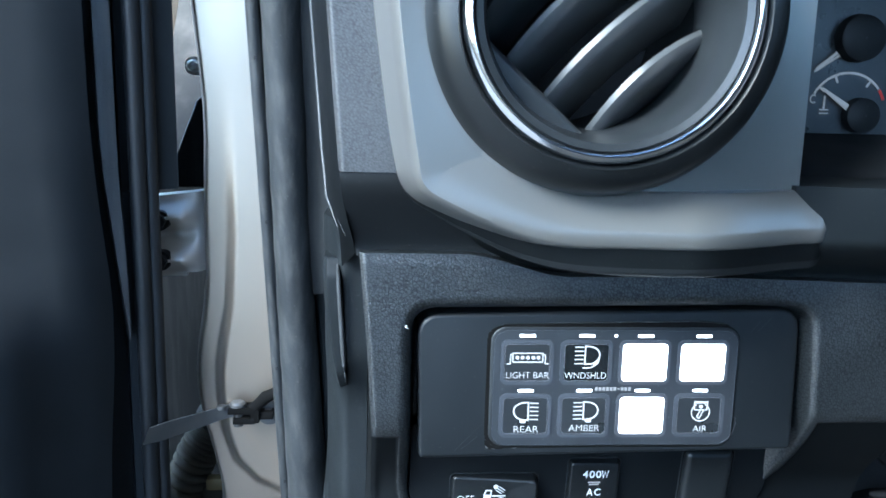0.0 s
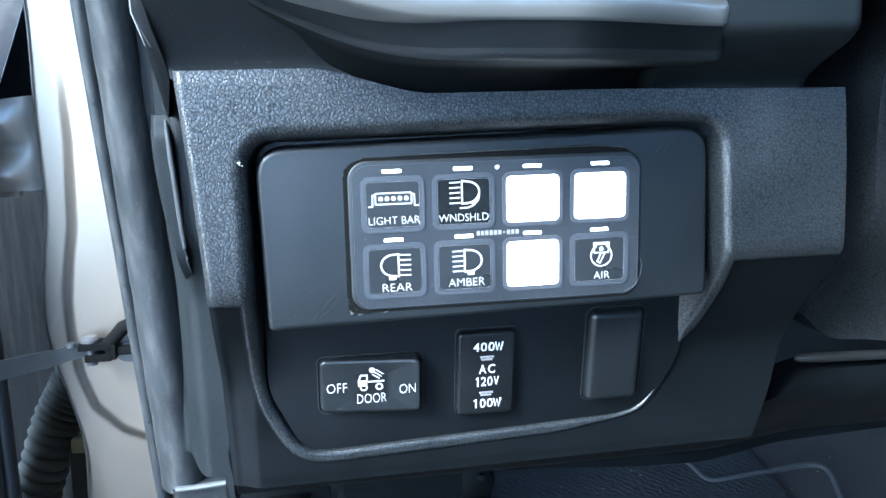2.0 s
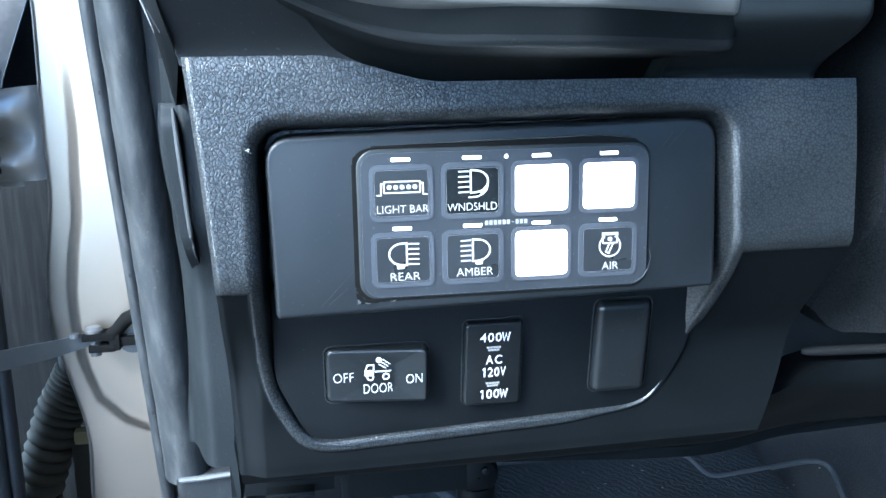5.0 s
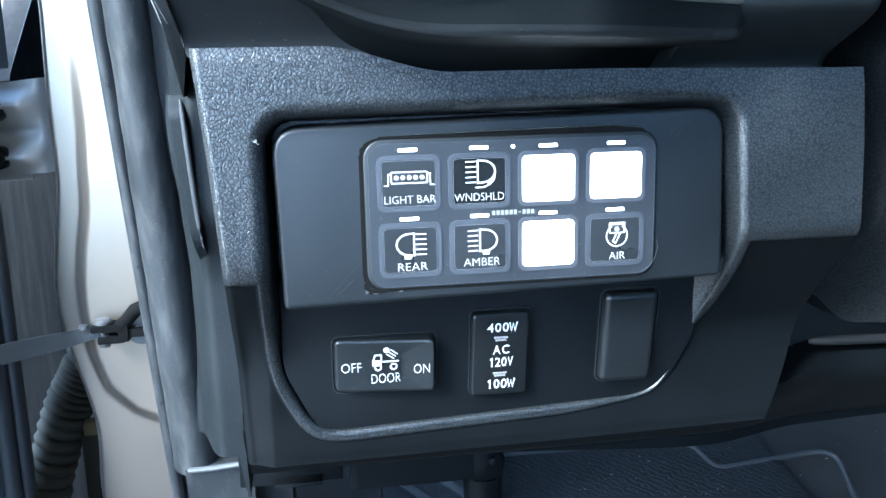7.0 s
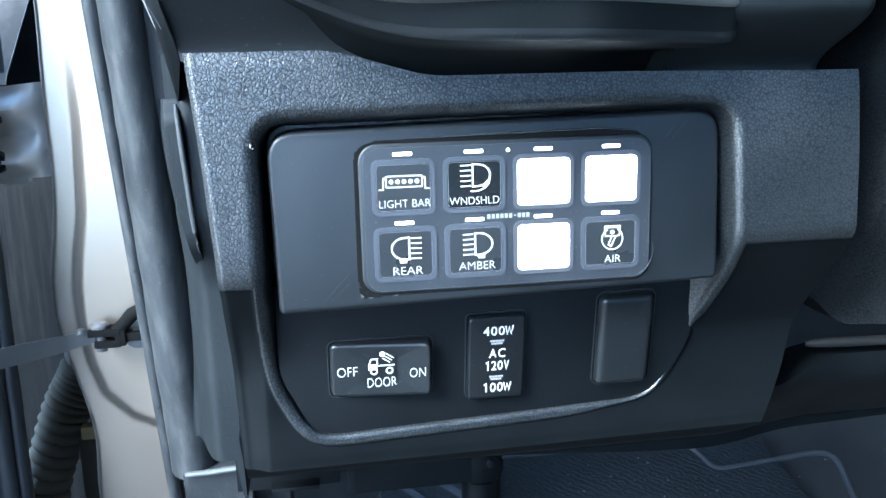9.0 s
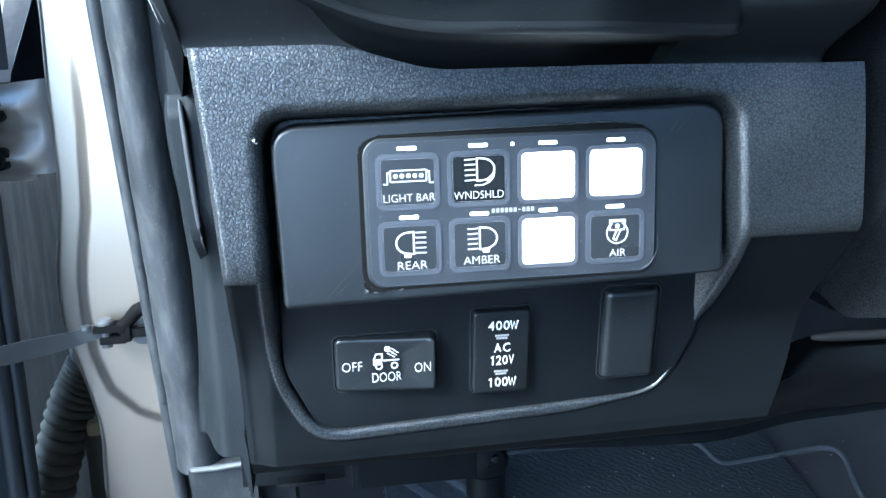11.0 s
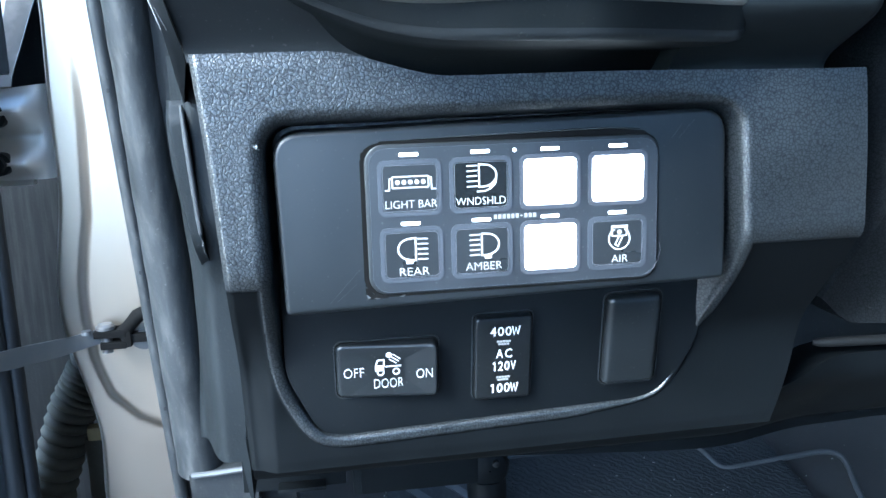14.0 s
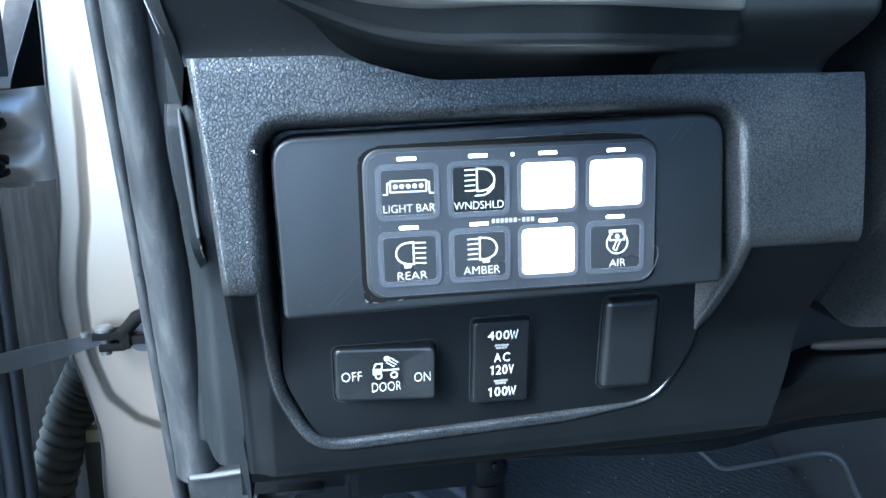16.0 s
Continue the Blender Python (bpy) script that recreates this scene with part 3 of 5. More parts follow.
for a, b in (((-0.0165, -0.0490), (-0.0055, -0.0375)), ((-0.0140, -0.0485), (-0.0075, -0.0430)), ((0.1030, 0.0005), (0.1085, 0.0065)), ((0.1005, 0.0005), (0.1040, 0.0052)), ((-0.0045, -0.018), (-0.0040, -0.0150))):
    part("scratch", stroke([a, b], 0.00016, -0.0001, 0.00005), GARNISH, mount, "hairline scratch")

keypad = thing("switch_keypad", "black eight-button keypad with white backlit legends, three windows blank", "keypad")
KC = (0.04625, -0.02235)
part("housing", slab(ccw(rounded(0.0992, 0.0494, 0.0062, 10)), -0.0007, 0.012, 0.0005, at=KC), BLACK, keypad)
part("overlay", slab(ccw(rounded(0.0972, 0.0474, 0.0054, 10)), -0.00085, -0.0006, 0.0, at=(KC[0] + 0.0004, KC[1] - 0.0003)), KEYFACE, keypad)
part("edge_line", frame_slab(ccw(rounded(0.0973, 0.0475, 0.0055, 10)), ccw(rounded(0.0970, 0.0472, 0.0053, 10)), -0.00092, -0.0008, at=(KC[0] + 0.0004, KC[1] - 0.0003)), RING, keypad, "fine worn edge of the overlay")
COLS = [0.0111 + 0.02342 * i for i in range(4)]
ROWZ = [-0.01195, -0.03400]
F = -0.00085


def lamp_icon(cx, cz, side, foot=True):
    """A headlamp: a D-shaped reflector whose flat side stands at cx, its beams and its foot. side +1: the bulge points right."""
    w = 0.00056
    bulge = [(cx, cz + 0.0037)] + [(cx + side * 0.0058 * math.sin(radians(a)) ** 0.75, cz + 0.0037 * math.cos(radians(a))) for a in range(20, 180, 10)] + [(cx, cz - 0.0037)]
    bits = [stroke(bulge, w, F - 0.0002, closed=True)]
    for k in range(5):
        z = cz + 0.0034 - 0.0017 * k
        bits.append(stroke([(cx - side * 0.0006, z), (cx - side * 0.0041, z - 0.0001)], 0.00042, F - 0.0002))
    if foot:
        bits.append(slab(ccw([(cx + side * 0.0010, cz - 0.0049), (cx + side * 0.0032, cz - 0.0049), (cx + side * 0.0034, cz - 0.0032), (cx + side * 0.0006, cz - 0.0034)]), F - 0.00032, F - 0.0002))
    return bits


def legend_for(i, cx, cz):
    y = F - 0.0002
    if i == 0:
        c = (cx + 0.0002, cz + 0.0020)
        bits = [stroke(rounded(0.0118, 0.0036, 0.0003, 2), 0.00045, y, closed=True)]
        moved(bits[0], Matrix.Translation((c[0], 0, c[1])))
        bits += [disc((c[0] + 0.0021 * k, c[1]), 0.00075, y) for k in (-2, -1, 0, 1, 2)]
        for s in (-1, 1):
            bits.append(stroke([(c[0] + s * 0.0059, c[1] + 0.0012), (c[0] + s * 0.0068, c[1] + 0.0012), (c[0] + s * 0.0069, c[1] - 0.0025), (c[0] + s * 0.0083, c[1] - 0.0025)], 0.00042, y))
        return bits, ("LIGHT BAR", 0.0168, 0.0025, (cx + 0.0003, cz - 0.0052))
    if i == 1:
        bits = lamp_icon(cx - 0.0006, cz + 0.0030, 1, False)
        bits.append(stroke([(cx + 0.0052, cz + 0.0020), (cx + 0.0048, cz + 0.0002), (cx + 0.0034, cz - 0.0013), (cx + 0.0014, cz - 0.0021), (cx - 0.0014, cz - 0.0022)], 0.00046, y))
        bits.append(stroke([(cx + 0.0052, cz + 0.0018), (cx + 0.0036, cz + 0.0004), (cx + 0.0028, cz - 0.0010)], 0.00046, y))
        bits.append(stroke([(cx + 0.0042, cz + 0.0004), (cx + 0.0030, cz - 0.0013)], 0.0007, y))
        return bits, ("WNDSHLD", 0.0166, 0.0025, (cx - 0.0001, cz - 0.0053))
    if i == 4:
        return lamp_icon(cx + 0.0012, cz + 0.0019, -1), ("REAR", 0.0098, 0.0026, (cx + 0.0006, cz - 0.0056))
    if i == 5:
        return lamp_icon(cx - 0.0001, cz + 0.0021, 1), ("AMBER", 0.0123, 0.0026, (cx + 0.0005, cz - 0.0052))
    c = (cx + 0.0007, cz + 0.0013)
    bits = [stroke(arc(c, 0.0037, 62, -242, 22), 0.00045, y),
            stroke([(c[0] - 0.0027, c[1] + 0.0044), (c[0] + 0.0027, c[1] + 0.0044), (c[0] + 0.0025, c[1] + 0.0010), (c[0] - 0.0025, c[1] + 0.0010)], 0.00042, y, closed=True),
            disc((c[0], c[1] + 0.0023), 0.00078, y), stroke([(c[0] - 0.0026, c[1] + 0.0040), (c[0] + 0.0026, c[1] + 0.0040)], 0.0006, y),
            stroke([(c[0] - 0.0001, c[1] + 0.0010), (c[0] - 0.0014, c[1] - 0.0020), (c[0] - 0.0004, c[1] - 0.0026), (c[0] + 0.0012, c[1] + 0.0008)], 0.00045, y, closed=True)]
    return bits, ("AIR", 0.0057, 0.0025, (cx + 0.0009, cz - 0.0056))


for i in range(8):
    cx, cz = COLS[i % 4], ROWZ[i // 4]
    lit = i in (2, 3, 6)
    button = part("button", slab(ccw(rounded(0.0180, 0.0154, 0.0016, 4)), F - (0.00022 if not lit else 0.0002), F, at=(cx, cz)), LIT if lit else KEYSHADE if i == 1 else KEYDARK, keypad, "blank white lit window" if lit else "")
    part("surround", frame_slab(ccw(rounded(0.0208, 0.0184, 0.0027, 6)), ccw(rounded(0.0181, 0.0155, 0.0016, 6)), F - 0.00035, F, at=(cx, cz)), HALO if lit else RING, button, "frosted raised surround")
    part("indicator", slab(ccw(rounded(0.0062, 0.00110, 0.0003, 3)), F - 0.0002, F, at=(cx - 0.0001, cz + 0.01085 if i < 4 else cz + 0.0104)), LIT, keypad, "white indicator bar")
    if not lit:
        bits, (text, w, h, at) = legend_for(i, cx, cz)
        # Highlight along the key's edge, drawn as a thin pale frame.
        part("edging", frame_slab(ccw(rounded(0.0176, 0.0150, 0.0014, 4)), ccw(rounded(0.01735, 0.01475, 0.0013, 4)), F - 0.00030, F - 0.0002, at=(cx, cz)), EDGING, button, "fine pale line painting the key's edge highlight")
        part("symbol", join(*bits), LEGEND, button, "white backlit symbol", smooth=False)
        part("lettering", words(text, w, h, at, F - 0.0002, -0.016), LEGEND, button, "white backlit capitals", smooth=False)
part("status_light", disc((0.0459, -0.0011), 0.0006, F, 14), LIT, keypad, "pinpoint white light")
part("fibre", tube([(0.0944, -0.0013, -0.0339), (0.0962, -0.0016, -0.0350), (0.0968, -0.0014, -0.0375), (0.0958, -0.0013, -0.0412), (0.0943, -0.0012, -0.0439), (0.0912, -0.0012, -0.0457)], 0.00005, 6), EDGING, keypad, "stray pale lint fibre")
part("maker_mark", join(*[slab(ccw(rounded(0.00105 if k != 6 else 0.0008, 0.0015 if k != 6 else 0.0004, 0.0001, 1)), F - 0.0001, F, at=(0.0392 + 0.00148 * k, -0.0229)) for k in range(10)]), HATCH, keypad, "small grey maker's mark as bars", smooth=False)

# ---------------------------------------------------------------- lower switch carrier and its switches
CARRY = DASH @ pose(0.0003, 0.0226, -0.0671, 10, 0, 0) @ Matrix.Diagonal((1.0163, 1.0, 1.0646, 1.0))
carrier = thing("switch_carrier", "flat black switch carrier recessed in the lower dash panel", "switch panel", at=CARRY)
part("plate", slab(ccw(fillet([(-0.0335, 0.022), (-0.0335, -0.014), (-0.0240, -0.0350), (-0.018, -0.0410), (0.097, -0.0372), (0.1110, -0.0335), (0.1220, -0.0105), (0.1220, 0.022)], 0.006)), 0.0, 0.004, 0.0006), CARRIER, carrier)


def cushion(w, h, r, depth, n=30):
    """A switch face w by h with rounded corners, at y = depth(x, z), as concentric rounded outlines."""
    rim = np.array(ccw(rounded(w, h, r, 8)))
    core = np.array(ccw(rounded(w * 0.02, h * 0.02, r * 0.02, 8)))
    P = []
    for f in np.concatenate([np.linspace(0, 0.80, 12), np.linspace(0.84, 1.0, 8)]):
        q = core * (1 - f) + rim * f
        P.append(np.stack([q[:, 0], depth(q[:, 0], q[:, 1]), q[:, 1]], -1))
    P.append(np.stack([rim[:, 0], np.full(len(rim), 0.002), rim[:, 1]], -1))
    bm = grid_mesh(np.array(P), closed=True)
    bm.verts.ensure_lookup_table()
    bm.faces.new([bm.verts[i] for i in range(len(rim))])
    return bm


def edge_fall(x, z, w, h, r, soft):
    """How near a point is to the edge of a rounded rectangle: 1 at the edge, 0 further in than soft."""
    qx, qz = np.abs(x) - w / 2 + r, np.abs(z) - h / 2 + r
    d = np.hypot(np.maximum(qx, 0), np.maximum(qz, 0)) + np.minimum(np.maximum(qx, qz), 0) - r
    t = np.clip(1 + d / soft, 0, 1)
    return 1 - np.sqrt(np.maximum(0, 1 - t * t))


def on_carrier(x, z):
    return x, (z + 0.066) * 1.003


def switch_well(parent, cx, cz, w, h, r=0.0026):
    """The hole that a switch sits in: a dark gap and the bright moulded edge of the carrier round it."""
    part("gap", slab(ccw(rounded(w + 0.0011, h + 0.0011, r, 5)), -0.00015, 0.001, at=(cx + 0.0002, cz)), VOID, parent, "dark gap round the switch")
    part("bezel", frame_slab(ccw(rounded(w + 0.0019, h + 0.0019, r + 0.0004, 5)), ccw(rounded(w + 0.0011, h + 0.0011, r, 5)), -0.00045, 0.001, at=(cx + 0.0002, cz)), BLACK, carrier, "moulded edge of a switch hole")


cx, cz = on_carrier(0.0027, -0.0792)
bed = thing("rocker_switch", "black bed-light rocker switch pressed to off, white printed legends", "switch", at=CARRY)
switch_well(bed, cx, cz, 0.0364, 0.0204)


def rocker_y(x):
    return np.interp(x, [-0.0182, -0.0174, -0.0068, -0.0060, 0.0060, 0.0068, 0.0174, 0.0182], [-0.0014, -0.0019, -0.0029, -0.0030, -0.0026, -0.0028, -0.0060, -0.0054])


rocker = part("rocker", moved(cushion(0.0362, 0.0202, 0.0024, lambda x, z: rocker_y(x) + 0.0012 * edge_fall(x, z, 0.0362, 0.0202, 0.0024, 0.0014)), Matrix.Translation((cx, 0, cz))), SWITCH, bed)


def printed(text, w, h, x, z, y, parent, bold=0.012, material=None):
    part("lettering", words(text, w, h, (x, z), y, bold), material or PRINT, parent, "white printed " + ("figures" if any(c.isdigit() for c in text) else "capitals"), smooth=False)


printed("OFF", 0.0072, 0.0035, -0.00935, cz + 0.0000, -0.0029, rocker, -0.020)
printed("ON", 0.0058, 0.0035, 0.0157, cz - 0.0005, -0.0058, rocker, -0.018)
printed("DOOR", 0.0105, 0.0036, 0.0030, cz - 0.0046, -0.0033, rocker, -0.018)
tx, tz, ty = 0.0028, cz + 0.0020, -0.0032
truck = [slab(ccw([(tx - 0.0046, tz - 0.0018), (tx - 0.0046, tz + 0.0004), (tx - 0.0014, tz + 0.0004), (tx - 0.0014, tz - 0.0018)]), ty - 0.00012, ty),
         stroke([(tx - 0.0044, tz + 0.0002), (tx - 0.0036, tz + 0.0024), (tx - 0.0014, tz + 0.0024), (tx - 0.0014, tz)], 0.0005, ty),
         stroke([(tx - 0.0010, tz - 0.0002), (tx + 0.0048, tz - 0.0002)], 0.0005, ty),
         stroke(arc((tx - 0.0026, tz - 0.0023), 0.0011, 0, 345, 14), 0.0005, ty, closed=True), stroke(arc((tx + 0.0030, tz - 0.0023), 0.0011, 0, 345, 14), 0.0005, ty, closed=True),
         disc((tx + 0.0005, tz + 0.0042), 0.00105, ty)]
truck += [stroke([(tx + 0.0018 - 0.00068 * k, tz + 0.0044 - 0.00088 * k), (tx + 0.0045 - 0.00068 * k, tz + 0.0024 - 0.00078 * k)], 0.00036, ty) for k in range(3)]
part("symbol", join(*truck), PRINT, rocker, "white printed truck and lamp symbol", smooth=False)

cx, cz = on_carrier(0.0451, -0.0780)
outlet = thing("push_switch", "black outlet push switch with white printed ratings", "switch", at=CARRY)
switch_well(outlet, cx, cz, 0.0210, 0.0320, 0.0020)
cap = part("cap", slab(ccw(rounded(0.0210, 0.0320, 0.0016, 4)), -0.0034, 0.003, 0.0009, at=(cx, cz)), PUSHCAP, outlet)
for text, w, h, z in (("400W", 0.0112, 0.0034, -0.0679), ("AC", 0.0066, 0.0034, -0.0765), ("120V", 0.0094, 0.0036, -0.0814), ("100W", 0.0108, 0.0036, -0.0901)):
    step, zz, bits = w / len(text), on_carrier(0, z + 0.0007)[1], []
    for k, c in enumerate(text):
        px, cw = cx + 0.0002 - w / 2 + step * (k + 0.5), step * (0.98 if c == "W" else 0.80)
        if c == "W":
            bits.append(stroke([(px - cw / 2, zz + h / 2), (px - cw / 4, zz - h / 2 + 0.0002), (px, zz + h / 3), (px + cw / 4, zz - h / 2 + 0.0002), (px + cw / 2, zz + h / 2)], 0.00050, -0.0035))
        elif c == "1":
            bits.append(stroke([(px - cw * 0.30, zz + h * 0.26), (px + cw * 0.08, zz + h / 2 - 0.0003), (px + cw * 0.08, zz - h / 2)], 0.00055, -0.0035))
        else:
            bits.append(words(c, cw, h, (px, zz), -0.0035, 0.004))
    part("lettering", join(*bits), PRINT, cap, "white printed figures" if text[-1] in "WV" else "white printed capitals", smooth=False)
for z in (-0.0723, -0.0863):
    zz = on_carrier(0, z + 0.0007)[1]
    part("lamp_window", join(*[slab(ccw(rounded(0.0009, 0.0007, 0.00005, 1)), -0.0036, -0.0034, at=(cx - 0.0021 + 0.00105 * (k % 5) + 0.0005 * (k // 5), zz + 0.0005 - 0.0010 * (k // 5))) for k in range(9)]), HATCH, cap, "grey hatched lamp window", smooth=False)

cx, cz = on_carrier(0.0942, -0.0750)
blank = thing("switch_blank", "plain black blanking cover in a spare switch hole", "switch blank", at=CARRY)
switch_well(blank, cx, cz, 0.0212, 0.0356, 0.0030)
part("cover", moved(cushion(0.0208, 0.0352, 0.0026, lambda x, z: -0.0034 - 0.0006 * (1 - (x / 0.0104) ** 2) + 0.0026 * edge_fall(x, z, 0.0208, 0.0352, 0.0026, 0.0026)), Matrix.Translation((cx, 0, cz))), SWITCH, blank)

# ---------------------------------------------------------------- silver trim round the vent, its underside coloured dark for shade
TRIM_PATH = fillet([(-0.0490, 0.210), (-0.0413, 0.1188), (-0.0373, 0.0880), (-0.0330, 0.0618), (-0.0180, 0.0540), (0.0080, 0.0437), (0.0505, 0.0429), (0.1080, 0.0420)], [0.0, 0.012, 0.010, 0.0045, 0.008, 0.016, 0.01, 0.0], 8)
tp = np.array(TRIM_PATH)
tp = tp[np.concatenate([[True], np.linalg.norm(np.diff(tp, axis=0), axis=1) > 1e-5])]
s = np.concatenate([[0], np.cumsum(np.linalg.norm(np.diff(tp, axis=0), axis=1))])
ss = np.linspace(0, s[-1], 200)
tp = np.stack([np.interp(ss, s, tp[:, 0]), np.interp(ss, s, tp[:, 1])], -1)
tg = np.gradient(tp, axis=0)
tg /= np.linalg.norm(tg, axis=1, keepdims=True)
out = np.stack([tg[:, 1], -tg[:, 0]], -1)
sag = 0.022 * smooth(0.055, 0.118, tp[:, 0])
low_part = smooth(0.130, 0.225, ss)


def sweep(profile_up, profile_low, first=0):
    """A moulding drawn along the trim's path; the section changes from the upright to the lower run."""
    a, b = np.array(profile_up), np.array(profile_low)
    P = []
    for i in range(first, len(tp)):
        sec = a * (1 - low_part[i]) + b * low_part[i]
        P.append(np.stack([tp[i, 0] + out[i, 0] * sec[:, 0], sec[:, 1] + sag[i] * (1 + 10 * np.clip(sec[:, 1] + 0.05, -0.01, 0.0)), tp[i, 1] + out[i, 1] * sec[:, 0]], -1))
    return np.stack(P)


trim = thing("upper_dash_trim", "silver painted trim round the air vent, its underside coloured dark for shade", "dash trim")
up = [(-0.0270, -0.0380), (-0.0262, -0.0452), (-0.0200, -0.0464), (-0.0100, -0.0482), (-0.0007, -0.0501), (0.0000, -0.0503), (0.0013, -0.0490), (0.0036, -0.0430), (0.0080, -0.0250)]
lo = [(-0.0180, -0.0300), (-0.0178, -0.0428), (-0.0170, -0.0437), (-0.0056, -0.0491), (-0.0044, -0.0494), (-0.0004, -0.0488), (0.0002, -0.0484), (0.0005, -0.0478), (0.0008, -0.0474)]
silver = sweep(up, lo)
endcap = np.concatenate([silver[-1:] + np.array([[[0.009 * math.sin(radians(q)), 0.018 * (1 - math.cos(radians(q))), 0.0]]]) for q in (15, 30, 45, 60, 75, 90)] + [silver[-1:] + np.array([[[0.009, 0.035, 0.0]]])])
part("face", grid_mesh(np.concatenate([silver, endcap])), SILVER, trim)
up2 = [(0.0075, -0.0270), (0.0078, -0.0240), (0.0080, -0.0200), (0.0081, -0.0160), (0.0082, -0.0150), (0.0084, -0.0140), (0.0086, -0.0100), (0.0088, -0.0050), (0.0090, 0.0)]
lo2 = [(0.0006, -0.0476), (0.0050, -0.0457), (0.0078, -0.0446), (0.0090, -0.0441), (0.0100, -0.0436), (0.0110, -0.0420), (0.0119, -0.0300), (0.0128, -0.0080), (0.0215, 0.0035)]
under_face = sweep(up2, lo2, 57)
under_face = np.concatenate([under_face] + [under_face[-1:] + np.array([[[0.011 * math.sin(radians(q)), 0.020 * (1 - math.cos(radians(q))), 0.004 * (1 - math.cos(radians(q)))]]]) for q in (15, 30, 45, 60, 75, 90)] + [under_face[-1:] + np.array([[[0.011, 0.035, 0.006]]])])
# Shade beneath the trim is put into the dark colour of these runs.
part("underside", grid_mesh(under_face[:, :3]), COVER, trim, "underside, coloured dark for its shade")
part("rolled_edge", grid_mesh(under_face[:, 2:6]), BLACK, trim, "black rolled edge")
part("back_lip", grid_mesh(under_face[:, 5:]), COVER, trim, "lip running back, coloured dark for its shade")
ang = np.linspace(0, 2 * np.pi, 144, endpoint=False)
VC = (0.0237, 0.1172)
reach = np.minimum(np.where(np.cos(ang) > 0, 0.1030 - VC[0], VC[0] + 0.030) / np.maximum(1e-6, np.abs(np.cos(ang))), np.where(np.sin(ang) > 0, 0.095, VC[1] - 0.0555) / np.maximum(1e-6, np.abs(np.sin(ang))))
reach = np.minimum(reach, 0.0640 / np.maximum(1e-6, -0.578 * np.cos(ang) - 0.817 * np.sin(ang)))
P = []
for f in np.linspace(0, 1, 14):
    r = 0.0560 * (1 - f) + reach * f
    x, z = VC[0] + r * np.cos(ang), VC[1] + r * np.sin(ang)
    P.append(np.stack([x, -0.0462 + 0.0030 * smooth(-0.012, 0.020, x) + 0.0230 * smooth(0.030, 0.118, x), z], -1))
part("inner_face", grid_mesh(np.array(P), closed=True), SILVER, trim, "silver face behind the vent ring")

# left end cap of the dash
cap_end = thing("dash_end_cap", "grey-black grained end cap of the dash with a folded lower edge", "dash panel")


def cap_depth(x, z):
    return -0.0245 + 0.0255 * smooth(0.064, 0.030, z)


CAP_FACE = curve_of((0.21, -0.0722), (0.1206, -0.0649), (0.0932, -0.0630), (0.0629, -0.0607), (0.045, -0.0590), (0.030, -0.0550))
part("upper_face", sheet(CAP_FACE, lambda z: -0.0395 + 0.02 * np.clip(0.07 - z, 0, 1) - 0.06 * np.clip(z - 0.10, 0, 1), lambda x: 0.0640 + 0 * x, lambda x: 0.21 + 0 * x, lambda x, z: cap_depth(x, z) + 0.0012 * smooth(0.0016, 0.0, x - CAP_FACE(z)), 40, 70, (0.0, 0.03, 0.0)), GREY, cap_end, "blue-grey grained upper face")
zc = np.concatenate([np.linspace(0.21, 0.07, 20), np.linspace(0.066, 0.0165, 26)])


def cap_edge(*rows):
    """A line down the end cap's side, from rows of height, x and y."""
    r = np.array(rows)[::-1]
    return np.stack([np.interp(zc, r[:, 0], r[:, 1]), np.interp(zc, r[:, 0], r[:, 2]), zc], -1)


side_front = cap_edge((0.21, -0.0718, -0.0240), (0.1206, -0.0645, -0.0240), (0.0629, -0.0603, -0.0238), (0.045, -0.0586, -0.0110), (0.036, -0.0568, -0.0030), (0.030, -0.0562, 0.0040), (0.0165, -0.0632, 0.0436))
side_mid = cap_edge((0.21, -0.0800, 0.0300), (0.1285, -0.0747, 0.0300), (0.0675, -0.0703, 0.0300), (0.0504, -0.0676, 0.0159), (0.0397, -0.0630, 0.0074), (0.030, -0.0627, 0.0190), (0.0165, -0.0634, 0.0438))
side_back = cap_edge((0.21, -0.0800, 0.0800), (0.0675, -0.0705, 0.0800), (0.0504, -0.0690, 0.0800), (0.030, -0.0655, 0.0750), (0.0165, -0.0640, 0.0600))
# Side and fold of the cap get darker colours that hold their shade.
part("side_bevel", grid_mesh(np.stack([side_front, 0.5 * (side_front + side_mid), side_mid, side_back], 1)), LOWER, cap_end, "bevelled side with its tail, toned dark as shaded")
part("lower_fold", sheet(CAP_FACE, curve_of((0.066, -0.0380), (0.055, -0.004), (0.02, 0.004)), lambda x: 0.0295 + 0 * x, lambda x: 0.0638 + 0 * x, lambda x, z: cap_depth(x, z) + 0.0006, 40, 40, (0.0, 0.03, 0.0)), MATT, cap_end, "folded lower part, toned dark as shaded")
# Edge glint drawn as a pale-coloured strip.
part("edge_strip", tube([(-0.0802, 0.0295, 0.21), (-0.0749, 0.0295, 0.1285), (-0.0706, 0.0295, 0.0675), (-0.0678, 0.0155, 0.0504), (-0.0631, 0.0070, 0.0397)], [0.0006, 0.0006, 0.0005, 0.0004, 0.0001], 10), RIBBING, cap_end, "pale strip painting the glint along the edge")

part("scratch", tube([(-0.0622, -0.0085, 0.0452), (-0.0593, -0.0075, 0.0388)], 0.00009, 6), RIBBING, cap_end, "pale hairline")

# ---------------------------------------------------------------- round air vent
VC = (0.0237, 0.1172)
vent = thing("air_vent", "round black air vent with a chrome ring and angled vanes", "air vent")
